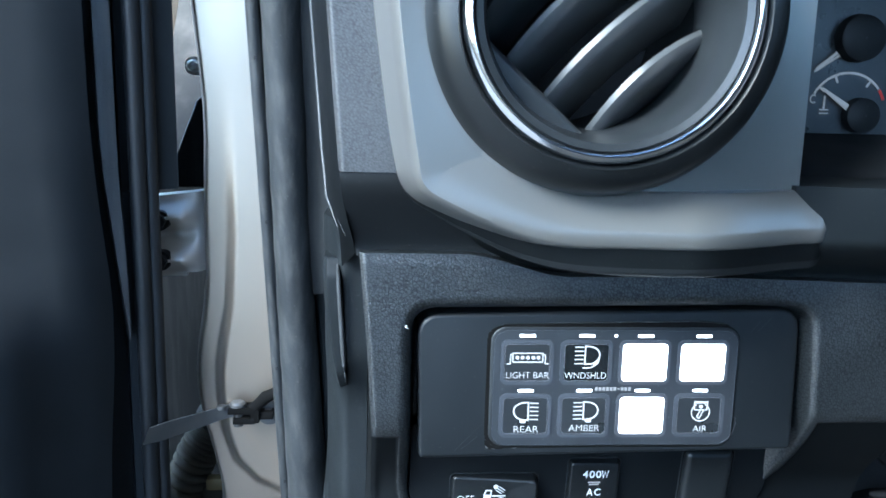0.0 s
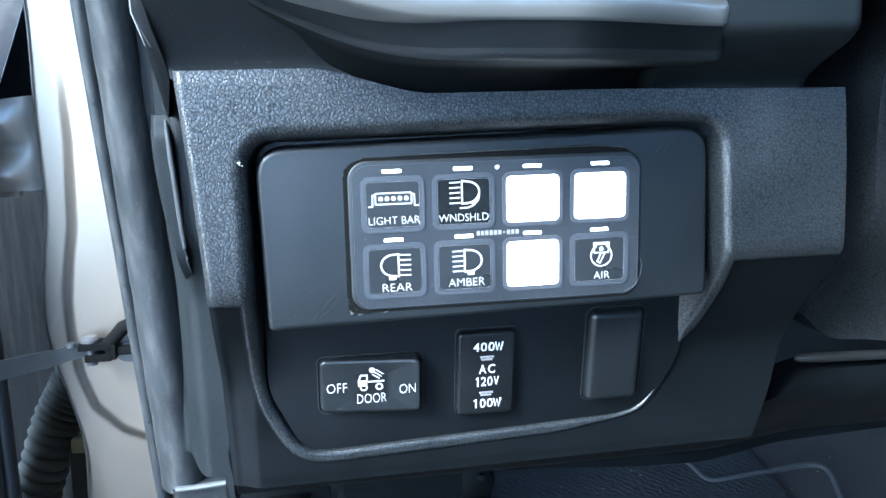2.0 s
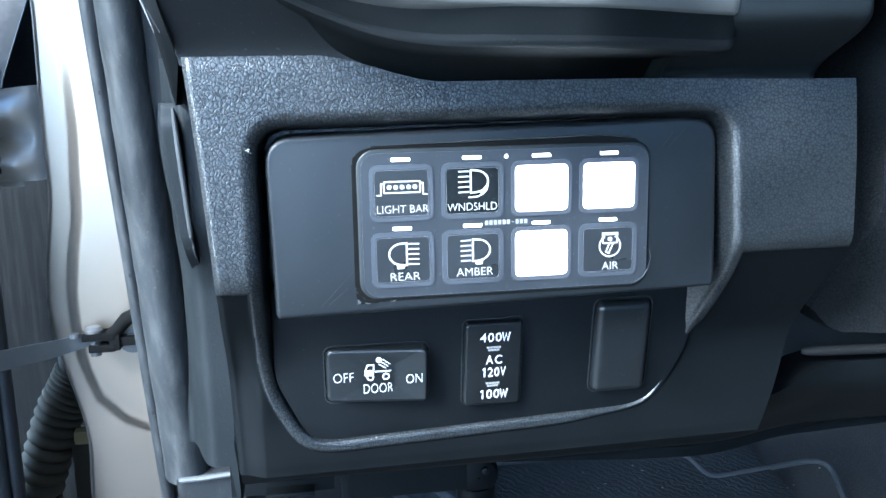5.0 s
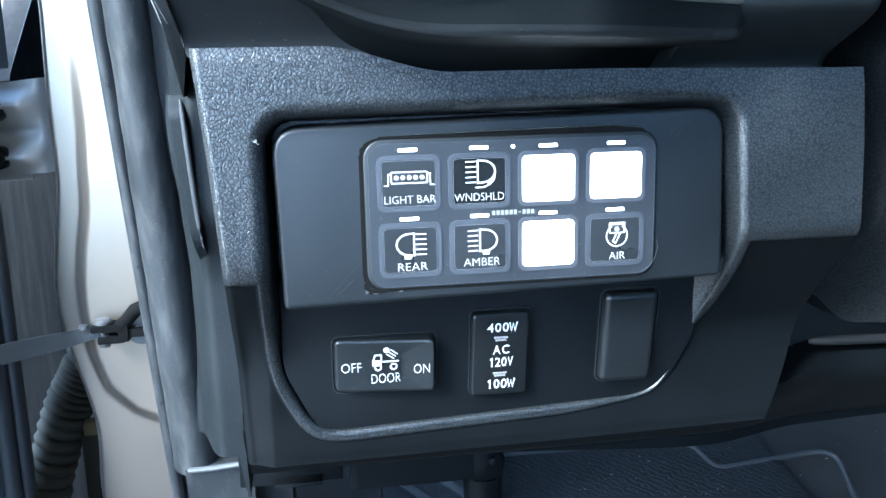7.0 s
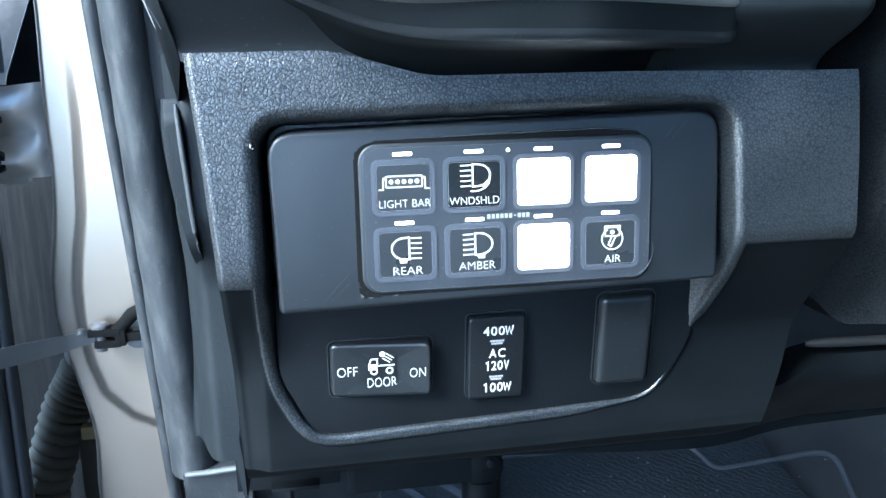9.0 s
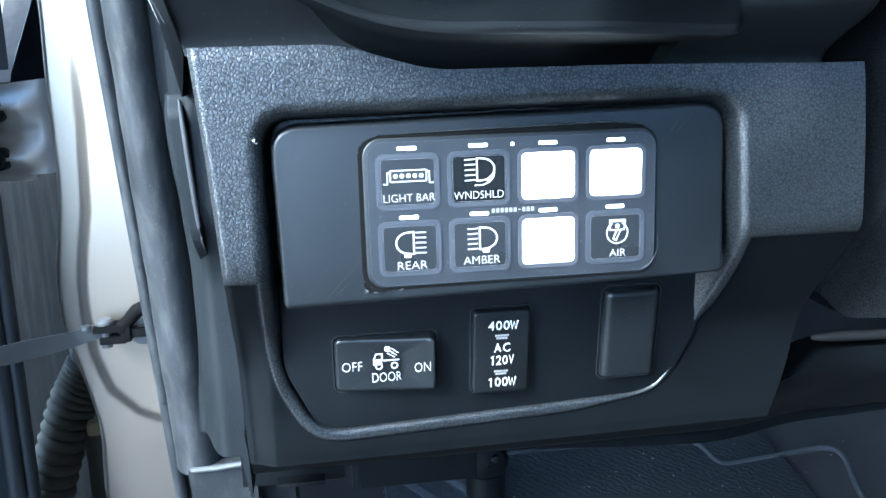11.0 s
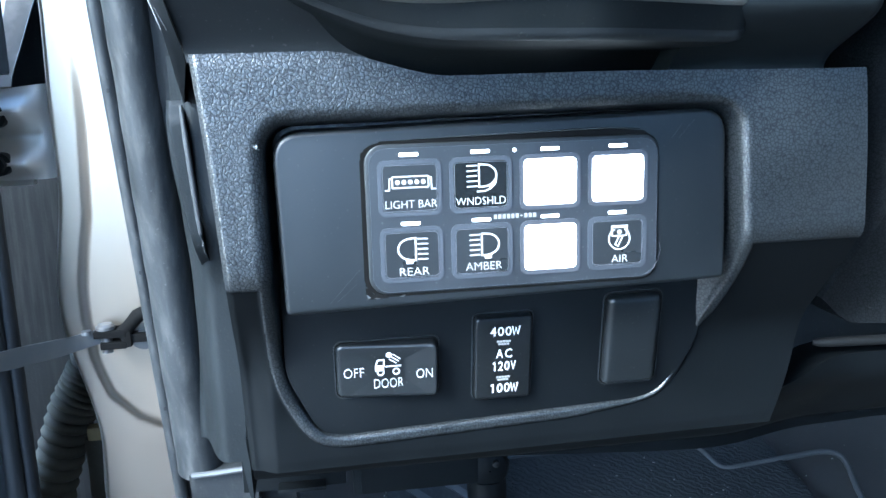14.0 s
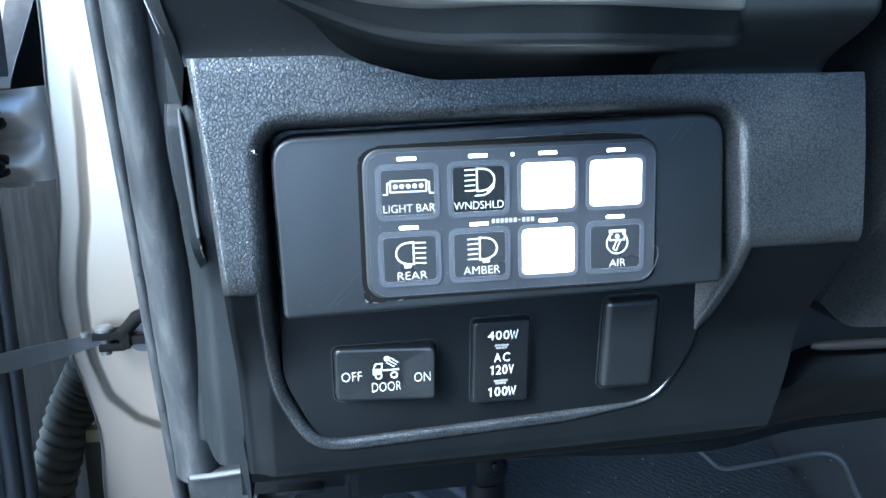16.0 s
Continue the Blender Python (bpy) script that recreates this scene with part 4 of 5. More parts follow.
part("bezel", lathe([(0.0585, -0.040), (0.0575, -0.047), (0.0556, -0.0525), (0.0525, -0.0565), (0.0490, -0.0580), (0.0480, -0.0584), (0.0474, -0.0578), (0.0466, -0.0555)], VC), BEZEL, vent)
part("chrome_ring", lathe([(0.0467, -0.0550), (0.0464, -0.0570), (0.0458, -0.0584), (0.0446, -0.0595), (0.0436, -0.0597), (0.0431, -0.0592), (0.0428, -0.0575)], VC), CHROME, vent, "polished chrome ring")
part("inner_ring", lathe([(0.0432, -0.0560), (0.0422, -0.0585), (0.0400, -0.0575), (0.0385, -0.0520), (0.0375, -0.040), (0.0370, -0.020)], VC), THROAT, vent)
part("duct", lathe([(0.0374, -0.021), (0.0365, 0.030), (0.001, 0.032)], VC), MATT, vent, "black duct behind the vanes")
for k in range(4):
    d = -0.0230 + 0.0174 * k
    half = math.sqrt(max(1e-6, 0.0400 ** 2 - min(abs(d), 0.034) ** 2))
    a = radians(42)
    loop = [(0.0, -0.0030), (-0.0022, -0.0022), (-0.0032, 0.0), (-0.0022, 0.0022), (0.0, 0.0030), (0.012, 0.0024), (0.024, 0.0009), (0.024, -0.0009), (0.012, -0.0024)]
    P = []
    for f in np.linspace(-1, 1, 22):
        bow = 0.006 * f * f - 0.004
        P.append([(VC[0] + f * half * math.cos(a) + (d + h + 0.55 * c + bow) * math.sin(a), -0.034 + 0.010 * f * f + c, VC[1] + f * half * math.sin(a) - (d + h + 0.55 * c + bow) * math.cos(a)) for c, h in loop])
    part("vane", grid_mesh(np.array(P), closed=True), VANE, vent)

# the straight side of the vane cassette, across the throat's lower left
ca, cb = Vector((-0.0137, 0.1085)), Vector((0.0160, 0.0813))
cd = (cb - ca).normalized()
segment = [tuple(ca - cd * 0.004), tuple(cb + cd * 0.004)] + [(VC[0] + 0.0405 * math.cos(radians(t)), VC[1] + 0.0405 * math.sin(radians(t))) for t in range(258, 188, -7)]
part("cassette_side", slab(ccw(segment), -0.0475, 0.010, 0.0012), THROAT, vent, "flat side of the vane cassette")

# ---------------------------------------------------------------- instrument cluster
cluster = thing("instrument_cluster", "dark instrument cluster with a white temperature gauge", "gauge cluster")
u, v = np.meshgrid(np.linspace(0.1015, 0.46, 30), np.linspace(0, 1, 16))
part("shelf", grid_mesh(np.stack([u, -0.0225 + 0.1045 * v, 0.0575 + 0.0180 * v ** 1.3], -1), (0, 0, -0.003)), MATT, cluster)
part("face", box((0.100, 0.0815, 0.060), (0.46, 0.085, 0.215)), KEYDARK, cluster)
part("side_wall", box((0.0940, -0.020, 0.058), (0.0975, 0.083, 0.215), 0.001), MATT, cluster)
gy = 0.0812
gauge = part("gauge", join(stroke(arc((0.1738, 0.0852), 0.0187, 152, 38, 20), 0.0011, gy), *[stroke([(0.1738 + r0 * math.cos(radians(a)), 0.0852 + r0 * math.sin(radians(a))) for r0 in (0.0150, 0.0187)], 0.0011, gy) for a in (140, 112, 55)]), GAUGE, cluster, "white gauge scale", smooth=False)
part("mark", join(words("C", 0.0030, 0.0042, (0.1568, 0.0915), gy, 0.01), stroke([(0.1605, 0.0865), (0.1650, 0.0865)], 0.0006, gy), stroke([(0.1605, 0.0848), (0.1650, 0.0848)], 0.0006, gy), stroke([(0.1626, 0.0930), (0.1626, 0.0868)], 0.0009, gy)), GAUGE, gauge, "cold mark and thermometer symbol", smooth=False)
part("warning_band", stroke(arc((0.1738, 0.0852), 0.0187, 36, 20, 5), 0.0014, gy), RED, gauge, "red hot mark", smooth=False)
part("needle", join(slab(ccw([(0.1595, 0.0962), (0.1602, 0.0968), (0.1745, 0.0885), (0.1728, 0.0862)]), gy - 0.003, gy - 0.002)), GAUGE, cluster, "white needle", smooth=False)
part("hub", lathe([(0.0085, gy), (0.0080, gy - 0.005), (0.0060, gy - 0.0065), (0.0005, gy - 0.007)], (0.1800, 0.0842), 32), MATT, cluster)
part("needle", join(stroke([(0.1560, 0.1052), (0.1655, 0.1130)], 0.0013, gy - 0.002), stroke([(0.1552, 0.1040), (0.1668, 0.1118)], 0.0009, gy - 0.002)), GAUGE, cluster, "white outlined needle", smooth=False)
part("hub", lathe([(0.0112, gy), (0.0105, gy - 0.006), (0.0080, gy - 0.0075), (0.0005, gy - 0.008)], (0.1755, 0.1198), 32), MATT, cluster)
for r in (0, 1):
    for k in range(6 - r):
        part("digit", slab(ccw(rounded(0.0020, 0.0028, 0.0003, 2)), gy - 0.0002, gy, at=(0.1960 + 0.0026 * k, 0.0790 + 0.0045 * r)), HATCH, cluster, "grey counter figure as a bar", smooth=False)

# steering column surround
column = thing("steering_column_trim", "matt black trim beside the steering column", "dash trim")
part("shell", sheet(curve_of((-1, 0.100), (1, 0.100)), curve_of((0.0615, 0.1650), (0.049, 0.1613), (0.0354, 0.1596), (0.022, 0.1548)), lambda x: 0.0205 + 0 * x, lambda x: 0.0615 + 0 * x,
                    lambda x, z: -0.026 + 0.029 * smooth(0.042, 0.0225, z) - 0.004 * smooth(0.10, 0.14, x) + 0.020 * smooth(0.150, 0.164, x) ** 2, 50, 30, (0, 0.06, 0)), COLTRIM, column)
cover = thing("steering_column_cover", "dark grained vinyl cover under the steering column", "column cover")
COVER_LEFT = curve_of((0.065, 0.2060), (0.0403, 0.1976), (0.0277, 0.1930), (0.0012, 0.1921), (-0.0308, 0.1940), (-0.0666, 0.1791), (-0.09, 0.170))
part("shell", sheet(COVER_LEFT, curve_of((-1, 0.46), (1, 0.46)), lambda x: -0.0666 - 0.0173 * smooth(0.175, 0.203, x) - 0.012 * smooth(0.21, 0.30, x), lambda x: 0.0600 + 0 * x,
                    lambda x, z: 0.020 - 0.05 * smooth(0.19, 0.34, x) + 0.022 * smooth(-0.02, -0.09, z) + 0.012 * smooth(0.010, 0.0, x - COVER_LEFT(z)) ** 2, 80, 60, (0, 0.05, 0)), COLUMN, cover)
part("seam", tube([(0.206, 0.0125, 0.0602), (0.24, 0.0035, 0.0602), (0.30, -0.016, 0.0602), (0.36, -0.026, 0.0602), (0.45, -0.026, 0.0602)], 0.0012, 8), MATT, cover, "black moulded seam edge")

# dark body of the dashboard behind, and its top
core = thing("dashboard", "black dashboard body behind the trim panels", "dashboard")
part("body", box((-0.045, 0.062, -0.115), (1.25, 0.30, 0.054), 0.004), MATT, core)
part("upper_body", box((-0.060, 0.090, 0.050), (1.25, 0.30, 0.216), 0.004), MATT, core)
part("top", box((-0.070, -0.06, 0.215), (1.28, 0.52, 0.245), 0.010), VINYL_FINE, core)
part("passenger_side", box((0.46, -0.05, -0.10), (1.28, 0.07, 0.216), 0.01), VINYL_FINE, core)

# ---------------------------------------------------------------- door opening: seal, garnish, body
def down(x, z, dy=0.0):
    """A point on the line in which the door opening's edge leans forward as it runs down."""
    return (x, 0.1335 + 0.26 * (0.0209 - z) + dy, z)


seal = thing("door_seal", "dusty black rubber door seal on the body flange", "weatherstrip")
zz = np.linspace(0.26, -0.188, 40)
widen = lambda z: 0.0024 * float(np.clip(-z / 0.17, 0.0, 1.2))
path_x = lambda z: -0.0945 - 0.0042 * float(z)
part("bulb", tube([down(path_x(z) + widen(z), z, 0.004 * math.sin(z * 70) * 0.15) for z in zz], [0.0100 * (1 + 0.02 * math.sin(z * 190)) + widen(z) for z in zz], 24), RUBBER, seal)
zl = np.linspace(0.26, -0.33, 40)
part("lip", tube([down(-0.1075 - 0.006 * z * 2.2 + 0.0, z, 0.003) for z in zl], 0.0036, 10), RUBBER, seal, "thin flanged edge of the seal")
part("flange", sheet(lambda z: -0.1095 - 0.0125 * z, lambda z: -0.0985 - 0.004 * z, lambda x: -0.33 + 0 * x, lambda x: 0.26 + 0 * x, lambda x, z: 0.1405 + 0.26 * (0.0209 - z), 6, 40, (0, 0.05, 0)), RUBBER, seal)
for z in (0.0209, -0.068, -0.148, 0.105, 0.185):
    part("vent_hole", slab(ccw(rounded(0.0012, 0.0020, 0.0005, 3)), 0.0, 0.001, at=(0, 0)), MATT, seal, "tiny vent hole", m=Matrix.Translation(Vector(down(-0.1075 - 0.0132 * z, z, -0.0012))))

garnish = thing("pillar_garnish", "grained grey-black plastic pillar garnish beside the seal", "trim panel")
part("backing", sheet(lambda z: -0.0960 + 0.0 * z, lambda z: -0.040 + 0 * z, lambda x: -0.40 + 0 * x, lambda x: 0.26 + 0 * x,
                      lambda x, z: 0.1345 + 0.25 * (0.0209 - z) + 0.006 * smooth(-0.076, -0.0860, x), 14, 60, (0, 0.05, 0)), MATT, garnish)
STRIP_L = curve_of((0.0165, -0.0722), (0.0, -0.0722), (-0.012, -0.0713), (-0.0226, -0.0701), (-0.0361, -0.0679), (-0.056, -0.0655))
STRIP_R = curve_of((0.0165, -0.0655), (-0.0077, -0.0643), (-0.0319, -0.0630), (-0.056, -0.0612))
STEP_R = curve_of((0.02, -0.052), (-0.094, -0.0531), (-0.121, -0.0543), (-0.137, -0.0536), (-0.156, -0.0531))
part("strip", sheet(STRIP_L, STRIP_R, lambda x: -0.056 + 0 * x, lambda x: 0.0172 + 0 * x, lambda x, z: 0.055 - 0.10 * z + 0.004 * smooth(0.30, 0.0, (x - STRIP_L(z)) / (STRIP_R(z) - STRIP_L(z))) ** 2
                    + 0.005 * smooth(0.006, 0.0172, z) ** 2 + 0.016 * smooth(-0.030, -0.056, z) ** 2, 14, 60, (0, 0.03, 0)), STRIPBLACK, garnish)
part("upper_strip", sheet(lambda z: -0.0885 - 0.006 * z, lambda z: -0.058 + 0 * z, lambda x: -0.02 + 0 * x, lambda x: 0.26 + 0 * x, lambda x, z: 0.1300 + 0.26 * (0.0209 - z) - 0.010 * smooth(-0.080, -0.066, x), 12, 40, (0, 0.01, 0)), MATT, garnish, "smooth upper run of the garnish")
part("inner_step", sheet(lambda z: -0.0735 - 0.004 * smooth(-0.08, -0.14, z), STEP_R, lambda x: -0.1565 + 0.020 * smooth(-0.0545, -0.0565, x), lambda x: 0.034 + 0 * x,
                         lambda x, z: 0.0680 - 0.06 * z - 0.0118 * smooth(-0.060, -0.025, z) + 0.030 * smooth(-0.060, -0.076, x) ** 2, 24, 60, (0, 0.02, 0)), STRIPBLACK, garnish, "dark rounded step behind the rib")
# The rounded rib's reflection is put into a paler colour.
part("rib", tube([(float(STRIP_R(z)) - 0.0002, 0.0535 - 0.10 * z + 0.016 * float(smooth(-0.030, -0.056, z)) ** 2, z) for z in np.linspace(0.0155, -0.042, 14)], [0.0006, 0.0009, 0.0010] + [0.0011] * 7 + [0.0010, 0.0008, 0.0005, 0.0002], 10), RIBDIM, garnish, "raised rib, coloured pale for its edge reflection")
part("lower_rib", tube([(float(STEP_R(z)) - 0.0008, 0.0695 - 0.06 * z, z) for z in np.linspace(-0.085, -0.1555, 14)], [0.0002, 0.0004, 0.0006] + [0.0008] * 11, 10), RIBDIM, garnish, "pale lower rib")
part("crease", join(tube([(-0.0562, 0.0740, -0.056), (-0.0569, 0.0742, -0.0752), (-0.0583, 0.0753, -0.0933)], [0.0002, 0.0007, 0.0003], 8),
                    tube([(-0.0612, 0.0757, -0.0960), (-0.0608, 0.0768, -0.1120), (-0.0596, 0.0778, -0.1280), (-0.0586, 0.0783, -0.1370)], [0.0002, 0.0006, 0.0007, 0.0003], 8)), RIBDIM, garnish, "faint pale crease")
kick = thing("kick_panel", "grey-black scuffed kick panel below the seal's end", "trim panel")
part("panel", sheet(lambda z: -0.0960 + 0 * z, lambda z: -0.0600 + 0 * z, lambda x: -0.42 + 0 * x, lambda x: -0.1865 + 0.002 * smooth(-0.09, -0.07, x), lambda x, z: 0.174 + 0.24 * (-0.1865 - z), 10, 16, (0, 0.06, 0)), GARNISH, kick)
part("ledge", tube([(-0.0945, 0.1742, -0.1872), (-0.082, 0.1735, -0.1866), (-0.0662, 0.172, -0.1848)], 0.0017, 8), RIBBING, kick, "pale top edge")

JAMB_LEFT = curve_of((0.30, -0.168), (0.142, -0.161), (0.10, -0.1565), (0.074, -0.1540), (0.0385, -0.1560), (0.02, -0.159), (-0.016, -0.1572), (-0.043, -0.1568), (-0.060, -0.1595), (-0.075, -0.1660), (-0.088, -0.1705), (-0.104, -0.1702),
                     (-0.125, -0.1645), (-0.144, -0.1590), (-0.165, -0.1530), (-0.197, -0.1500), (-0.30, -0.147))


def soft_left(z):
    return -0.0040 - 0.007 * smooth(-0.17, -0.23, z) + sum(JAMB_LEFT(z + d) for d in np.linspace(-0.014, 0.014, 7)) / 7


BOSS = [(-0.1400, 0.40), (-0.1405, 0.0), (-0.1433, -0.0463), (-0.1476, -0.0684), (-0.1505, -0.0876), (-0.1507, -0.1073), (-0.1485, -0.1309), (-0.1422, -0.1519), (-0.1279, -0.167), (-0.1127, -0.1747), (-0.07, -0.182), (-0.07, 0.40)]


def jamb_depth(x, z):
    e = x - soft_left(z)
    roll = 0.018 * np.maximum(0, 1 - e / 0.0065) ** 2
    boss = smooth(-0.0045, 0.0045, -inside_distance(x, z, BOSS)) * smooth(0.100, -0.110, z)
    return 0.2155 + 0.05 * np.clip(-0.11 - z, -0.3, 0.5) + 0.06 * (-0.136 - x + np.sqrt((-0.136 - x) ** 2 + 0.014 ** 2)) + roll + 0.0075 * (1 - boss) - 0.0045 + 0.06 * (-0.180 - z + np.sqrt((0.180 + z) ** 2 + 0.012 ** 2))


body = thing("truck_body", "warm silver metallic painted door pillar of the truck", "truck body")
part("pillar", sheet(soft_left, lambda z: -0.088 + 0 * z, lambda x: -0.45 + 0 * x, lambda x: 0.30 + 0 * x, jamb_depth, 110, 260, (0, 0.08, 0)), PAINT, body)
part("inner_fender", moved(box((-0.215, -0.003, 0.0), (-0.135, 0.003, 0.40), 0.001), Matrix.Translation((0, 0.312, 0.022)) @ Matrix.Rotation(radians(-38), 4, "X")), CREAM, body, "cream primed inner fender")
part("fender", box((-0.245, 0.46, -0.40), (-0.222, 1.2, 0.30), 0.008), PAINT, body)
# Added dark sheet: stands for the shade in the space behind the hinge.
part("hollow_backdrop", box((-0.30, 0.37, -0.55), (-0.06, 0.39, 0.02), 0.002), RUBBER, body, "dark sheet standing for the shaded space behind the hinge")
part("bracket", slab(ccw([(-0.1965, 0.0205), (-0.155, 0.0205), (-0.158, 0.095), (-0.175, 0.0800), (-0.1954, 0.0290)]), 0.283, 0.290, 0.001), GARNISH, body, "black bracket behind the hinge")
part("tab", box((-0.1630, 0.2780, 0.0800), (-0.1530, 0.2840, 0.0990), 0.0015), STEEL, body, "grey metal tab over the bracket")
part("upper_bracket", slab(ccw([(-0.1900, 0.1620), (-0.1610, 0.1380), (-0.1560, 0.1560), (-0.1560, 0.2000), (-0.1860, 0.2000)]), 0.268, 0.276, 0.001), GARNISH, body, "black bracket high in the gap")
part("bolt", join(lathe([(0.0042, 0.2600), (0.0040, 0.2560), (0.0030, 0.2530), (0.0005, 0.2520)], (-0.1705, 0.1030), 18), lathe([(0.0062, 0.318), (0.0060, 0.2590), (0.0005, 0.2585)], (-0.1705, 0.1030), 24)), ZINC, body, "bright zinc bolt")

# ---------------------------------------------------------------- hinge, check strap, wiring boot
u, v = np.meshgrid(np.linspace(0, 1, 40), np.linspace(0, 1, 48))
hx = -0.1935 + 0.036 * u
hz = -0.0225 + 0.0440 * v + 0.004 * u * (v - 0.5) * 2 - 0.004 * (1 - u) * (1 - v)
boss_run = smooth(0.92, 0.62, u)
bulge = np.exp(-((v - 0.74) / 0.13) ** 2) + np.exp(-((v - 0.20) / 0.12) ** 2)
hy = 0.224 - 0.016 * bulge * boss_run + 0.010 * smooth(0.80, 1.0, u) + 0.004 * np.exp(-((v - 0.47) / 0.10) ** 2) * boss_run
hinge = part("hinge", grid_mesh(np.stack([hx, hy, hz], -1), (0, 0.016, 0)), STEEL, body, "grey painted steel door hinge")
part("flange", box((-0.1600, 0.2300, -0.0180), (-0.1555, 0.2400, 0.0170), 0.0010), CREAM, hinge, "cream primed hinge flange")
part("leaf", box((-0.1990, 0.2260, -0.0300), (-0.1720, 0.2330, -0.0210), 0.0015), STEEL, hinge, "lower hinge leaf")
for z in (0.0085, -0.0165):
    part("knuckle", tube([(-0.1955, 0.213, z - 0.0045), (-0.1955, 0.213, z + 0.0045)], 0.0075, 16), STEEL, hinge)
    part("bolt", join(tube([(-0.1835, 0.215, z), (-0.1835, 0.204, z)], 0.0045, 6), tube([(-0.1835, 0.216, z), (-0.1835, 0.2085, z)], 0.0062, 16)), MATT, hinge, "dark bolt head")
part("pin", tube([(-0.1955, 0.213, -0.027), (-0.1955, 0.213, 0.020)], 0.0032, 12), STEEL, hinge)

check = thing("door_check", "dark steel door check strap with its link and pin", "door check")
sp = [(-0.1820, 0.157, -0.1095, 0.0050), (-0.1760, 0.168, -0.1115, 0.0058), (-0.158, 0.199, -0.1160, 0.0052), (-0.148, 0.208, -0.1155, 0.0048), (-0.131, 0.214, -0.1130, 0.0044)]
P = np.stack([np.array([(x + w * k * 0.30 + e * 0.5, y + w * k * 0.35 - e * 0.8, z + w * k * 0.88 + e * 0.2) for w, e in ((1, 0.0013), (-1, 0.0013), (-1, -0.0013), (1, -0.0013))]) for x, y, z, k in sp])
part("strap", grid_mesh(P, closed=True), STRAP, check)
part("clevis", join(box((-0.1430, 0.1960, -0.1125), (-0.1260, 0.2085, -0.1085), 0.0010), box((-0.1400, 0.1960, -0.1190), (-0.1260, 0.2085, -0.1150), 0.0010), box((-0.1290, 0.1965, -0.1185), (-0.1235, 0.2085, -0.1090), 0.0012)), VOID, check)
part("pin", join(tube([(-0.1372, 0.2010, -0.1215), (-0.1372, 0.2010, -0.1065)], 0.0030, 16), tube([(-0.1372, 0.2010, -0.1082), (-0.1372, 0.2010, -0.1066), (-0.1372, 0.2010, -0.1052)], [0.0052, 0.0052, 0.0036], 20)), PINS, check, "worn domed pin")
part("rivet", tube([(-0.1480, 0.2035, -0.1115), (-0.1480, 0.2035, -0.1092)], 0.0026, 14), STRAP, check, "small worn rivet")
part("link", join(tube([(-0.1290, 0.2010, -0.1120), (-0.1245, 0.1995, -0.1070), (-0.1190, 0.1975, -0.1010), (-0.1120, 0.1960, -0.0975), (-0.1040, 0.1960, -0.0955)], [0.0045, 0.0036, 0.0040, 0.0036, 0.0030], 12), box((-0.1260, 0.1980, -0.1165), (-0.1150, 0.2060, -0.1115), 0.0012)), VOID, check)
part("washer", join(tube([(-0.1185, 0.2060, -0.1150), (-0.1185, 0.2120, -0.1150)], 0.0080, 22), tube([(-0.1185, 0.2020, -0.1150), (-0.1185, 0.2062, -0.1150)], 0.0042, 6)), PINS, check, "bright round washer")

part("lower_web", box((-0.1815, 0.292, -0.36), (-0.140, 0.300, -0.2095), 0.002), WEB, body, "dirty tan web low in the pillar")
boot = thing("wiring_boot", "black corrugated rubber wiring boot between door and body", "wiring boot")
ctrl = [Vector(p) for p in ((-0.1740, 0.302, -0.163), (-0.1795, 0.302, -0.1737), (-0.1885, 0.302, -0.190), (-0.1985, 0.302, -0.2171), (-0.2088, 0.302, -0.249), (-0.2180, 0.302, -0.300))]
pts, rad = [], []
for i in range(330):
    t = i / 329 * (len(ctrl) - 1)
    k = min(int(t), len(ctrl) - 2)
    f = t - k
    p0, p1, p2, p3 = ctrl[max(k - 1, 0)], ctrl[k], ctrl[k + 1], ctrl[min(k + 2, len(ctrl) - 1)]
    pts.append(0.5 * ((2 * p1) + (p2 - p0) * f + (2 * p0 - 5 * p1 + 4 * p2 - p3) * f * f + (3 * p1 - p0 - 3 * p2 + p3) * f ** 3))
    rad.append(0.0116 + 0.0047 * abs(math.sin(i * math.pi / 18.5)) ** 0.6)
part("sleeve", tube(pts, rad, 18), BOOT, boot)
part("collar", tube([ctrl[0] + Vector((0.007, -0.001, 0.012)), ctrl[0] + Vector((0.003, 0, 0.004)), ctrl[0]], [0.0165, 0.0172, 0.0150], 20), MATT, boot, "black rubber collar")
plug = thing("body_plug", "yellowed foam plug in the pillar", "plug")
part("foam", box((-0.1775, 0.284, -0.2080), (-0.1640, 0.294, -0.1985), 0.003), FOAM, plug)

# ---------------------------------------------------------------- open front door
DOOR = DASH @ pose(-0.205, 0.185, 0, 0, 0, 22)
door = thing("front_door", "open truck door with black inner trim panel and rubber seal", "car door", at=DOOR)
part("trim_panel", sheet(lambda z: -0.85 + 0 * z, curve_of((0.30, -0.012), (0.05, -0.010), (-0.05, 0.0), (-0.09, -0.006), (-0.40, -0.02)), lambda x: -0.42 + 0 * x, lambda x: 0.30 + 0 * x,
                         lambda x, z: -0.030 - 0.030 * smooth(-0.01, -0.06, z + 0.35 * (x + 0.05)) * smooth(-0.02, -0.07, x) + 0.012 * smooth(-0.02, 0.0, x), 60, 60, (0, 0.03, 0)), DOORTRIM, door)
part("edge_strip", sheet(curve_of((0.30, -0.007), (0.05, -0.005), (-0.055, 0.006)), curve_of((0.30, 0.0025), (0.05, 0.0035), (-0.030, 0.0065), (-0.055, 0.0062)), lambda x: -0.055 + 0 * x, lambda x: 0.30 + 0 * x, lambda x, z: -0.020 + 0 * x, 6, 40, (0, 0.02, 0)), GARNISH, door, "pale grey door edge")
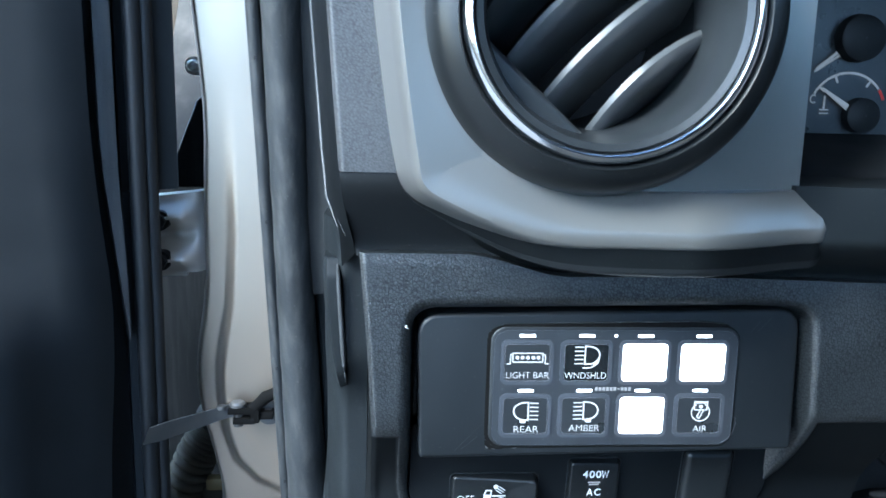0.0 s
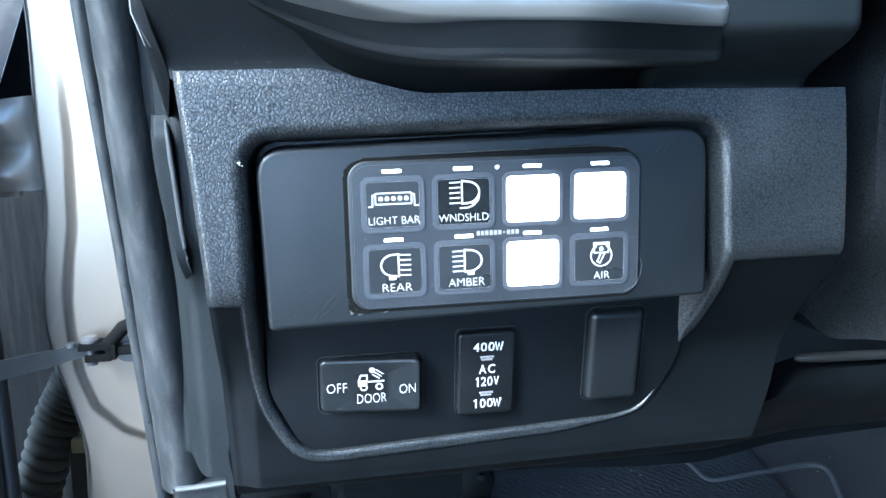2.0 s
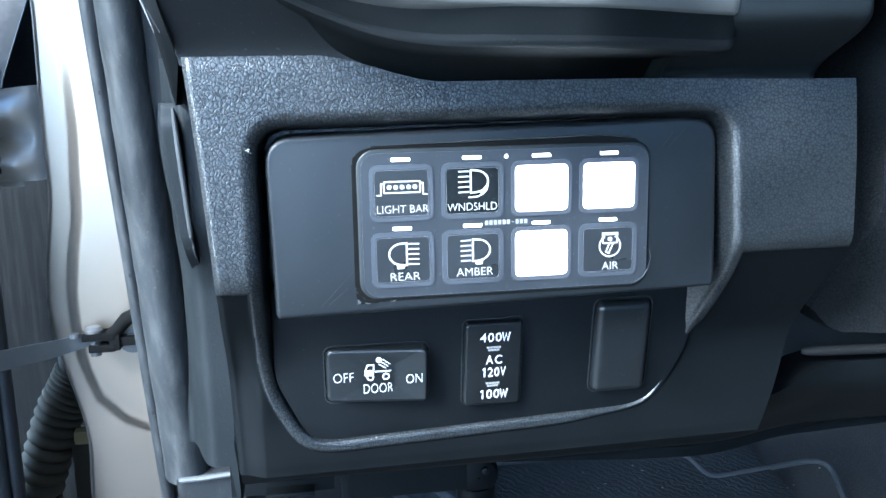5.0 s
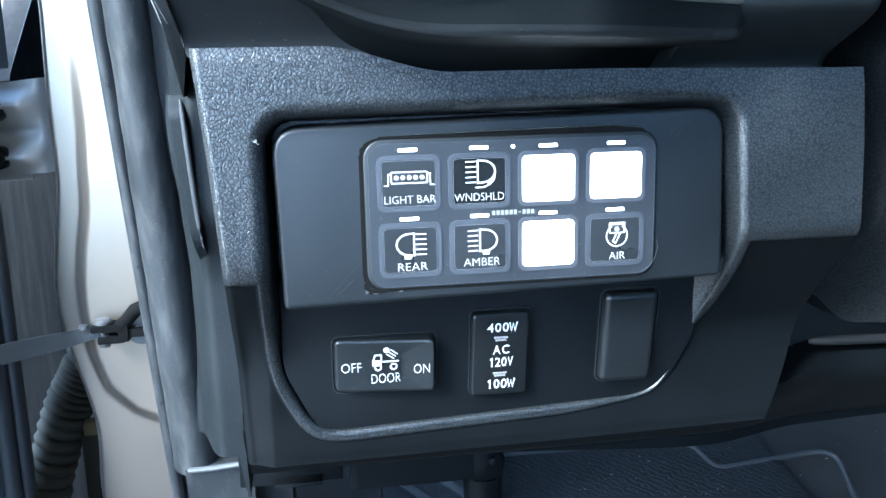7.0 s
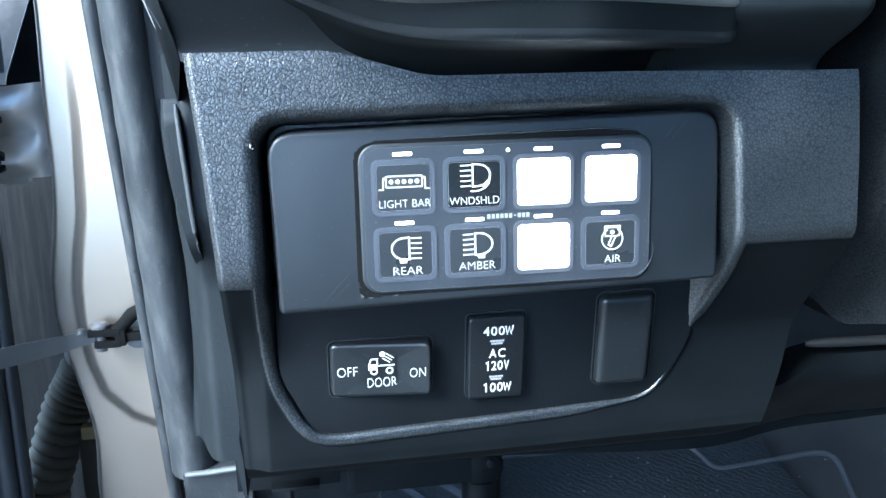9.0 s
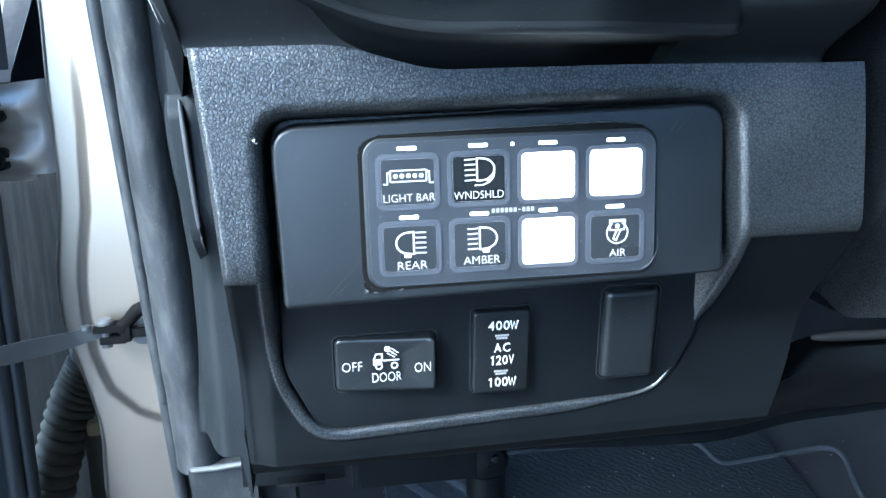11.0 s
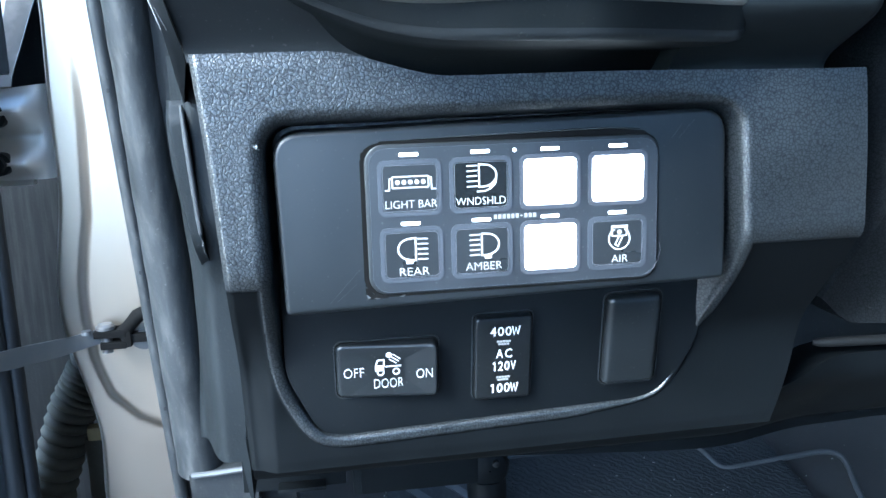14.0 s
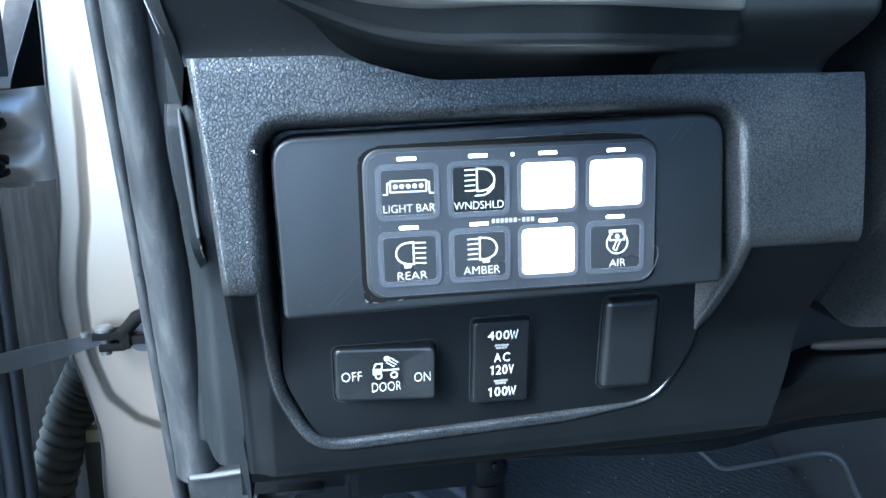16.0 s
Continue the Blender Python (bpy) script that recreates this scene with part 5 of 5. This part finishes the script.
zs_door = np.linspace(0.30, -0.42, 24)
part("seal", join(tube([(0.0150, -0.012, z) for z in zs_door], 0.0050, 12), tube([(0.0222, -0.010, z) for z in zs_door], 0.0042, 12)), DOORRUBBER, door, "twin-lipped black door seal")
part("inner_seal", join(tube([(0.0290, 0.002, z) for z in np.linspace(0.30, 0.030, 12)], 0.0040, 12), tube([(0.0352, 0.006, z) for z in np.linspace(0.30, 0.030, 12)], 0.0036, 12)), DOORRUBBER, door)
part("seal_base", join(box((0.0060, -0.0060, 0.0300), (0.0385, 0.0060, 0.3000), 0.002), box((0.0060, -0.0060, -0.4200), (0.0270, 0.0060, 0.0300), 0.002)), DOORTRIM, door, "dark edge of the door behind the seals")
part("shell", box((-0.85, 0.004, -0.42), (0.022, 0.105, 0.30), 0.01), MATT, door)

# ---------------------------------------------------------------- footwell
mat = thing("floor_mat", "charcoal ribbed floor mat with sewn edge, some lint", "floor mat", at=pose(0, 0, 0))
edge = ccw(fillet([(0.13, -0.55), (0.42, -0.55), (0.470, 0.295), (0.5005, 0.377), (0.410, 0.3665), (0.362, 0.362), (0.352, 0.410), (0.13, 0.412)], [0.05, 0.05, 0.05, 0.035, 0.012, 0.012, 0.03, 0.04], 6))
part("mat_surface", moved(slab(edge, -0.010, -0.003, 0.003), Matrix.Rotation(radians(-90), 4, "X") @ Matrix.Diagonal((1, 1, -1, 1))), MAT, mat)
part("piping", tube([(x, y, 0.0095) for x, y in edge + edge[:1]], 0.0028, 8, False), PIPING, mat, "grey sewn edge")
rest = thing("foot_rest", "grey ribbed plastic foot rest", "foot rest", at=pose(0.078, 0.345, 0.035, 35, 0, 0))
part("pad", box((-0.05, -0.07, 0.0), (0.045, 0.09, 0.012), 0.004), GARNISH, rest)
for k in range(5):
    part("rib", moved(box((-0.046, -0.0030, 0.011), (0.046, 0.0030, 0.016), 0.0012), Matrix.Translation((0, -0.05 + 0.028 * k, 0)) @ Matrix.Rotation(radians(-38), 4, "Z")), RIBBING, rest, "pale rib")

bracket = thing("fuse_cover", "black plastic cover under the knee panel", "fuse box")
part("cover", box((-0.0080, 0.128, -0.1845), (0.056, 0.190, -0.130), 0.0015), LOWER, bracket)
part("side", box((-0.0085, 0.1275, -0.1840), (-0.0045, 0.135, -0.1640), 0.0008), COVER, bracket, "worn edge")
release = thing("hood_release", "black release lever under the dash, worn bright at its head", "lever")
part("stem", tube([(0.0700, 0.178, -0.206), (0.0720, 0.182, -0.28)], 0.0115, 16), LOWER, release)
part("head", lathe([(0.0130, 0.184), (0.0128, 0.173), (0.0105, 0.169), (0.0060, 0.1672), (0.0005, 0.1668)], (0.0700, -0.1985), 28), LOWER, release)
part("stud", lathe([(0.0024, 0.1685), (0.0020, 0.1655), (0.0005, 0.165)], (0.0735, -0.1940), 14), LEDGE, release, "worn grey stud")
under = thing("dash_bracket", "black stamped bracket under the end of the dash", "bracket")
part("plate", box((-0.062, 0.120, -0.1735), (-0.012, 0.128, -0.1450), 0.0015), LOWER, under)
part("fold", box((-0.045, 0.112, -0.1715), (-0.022, 0.121, -0.1695), 0.0006), LOWER, under, "dim folded edge")
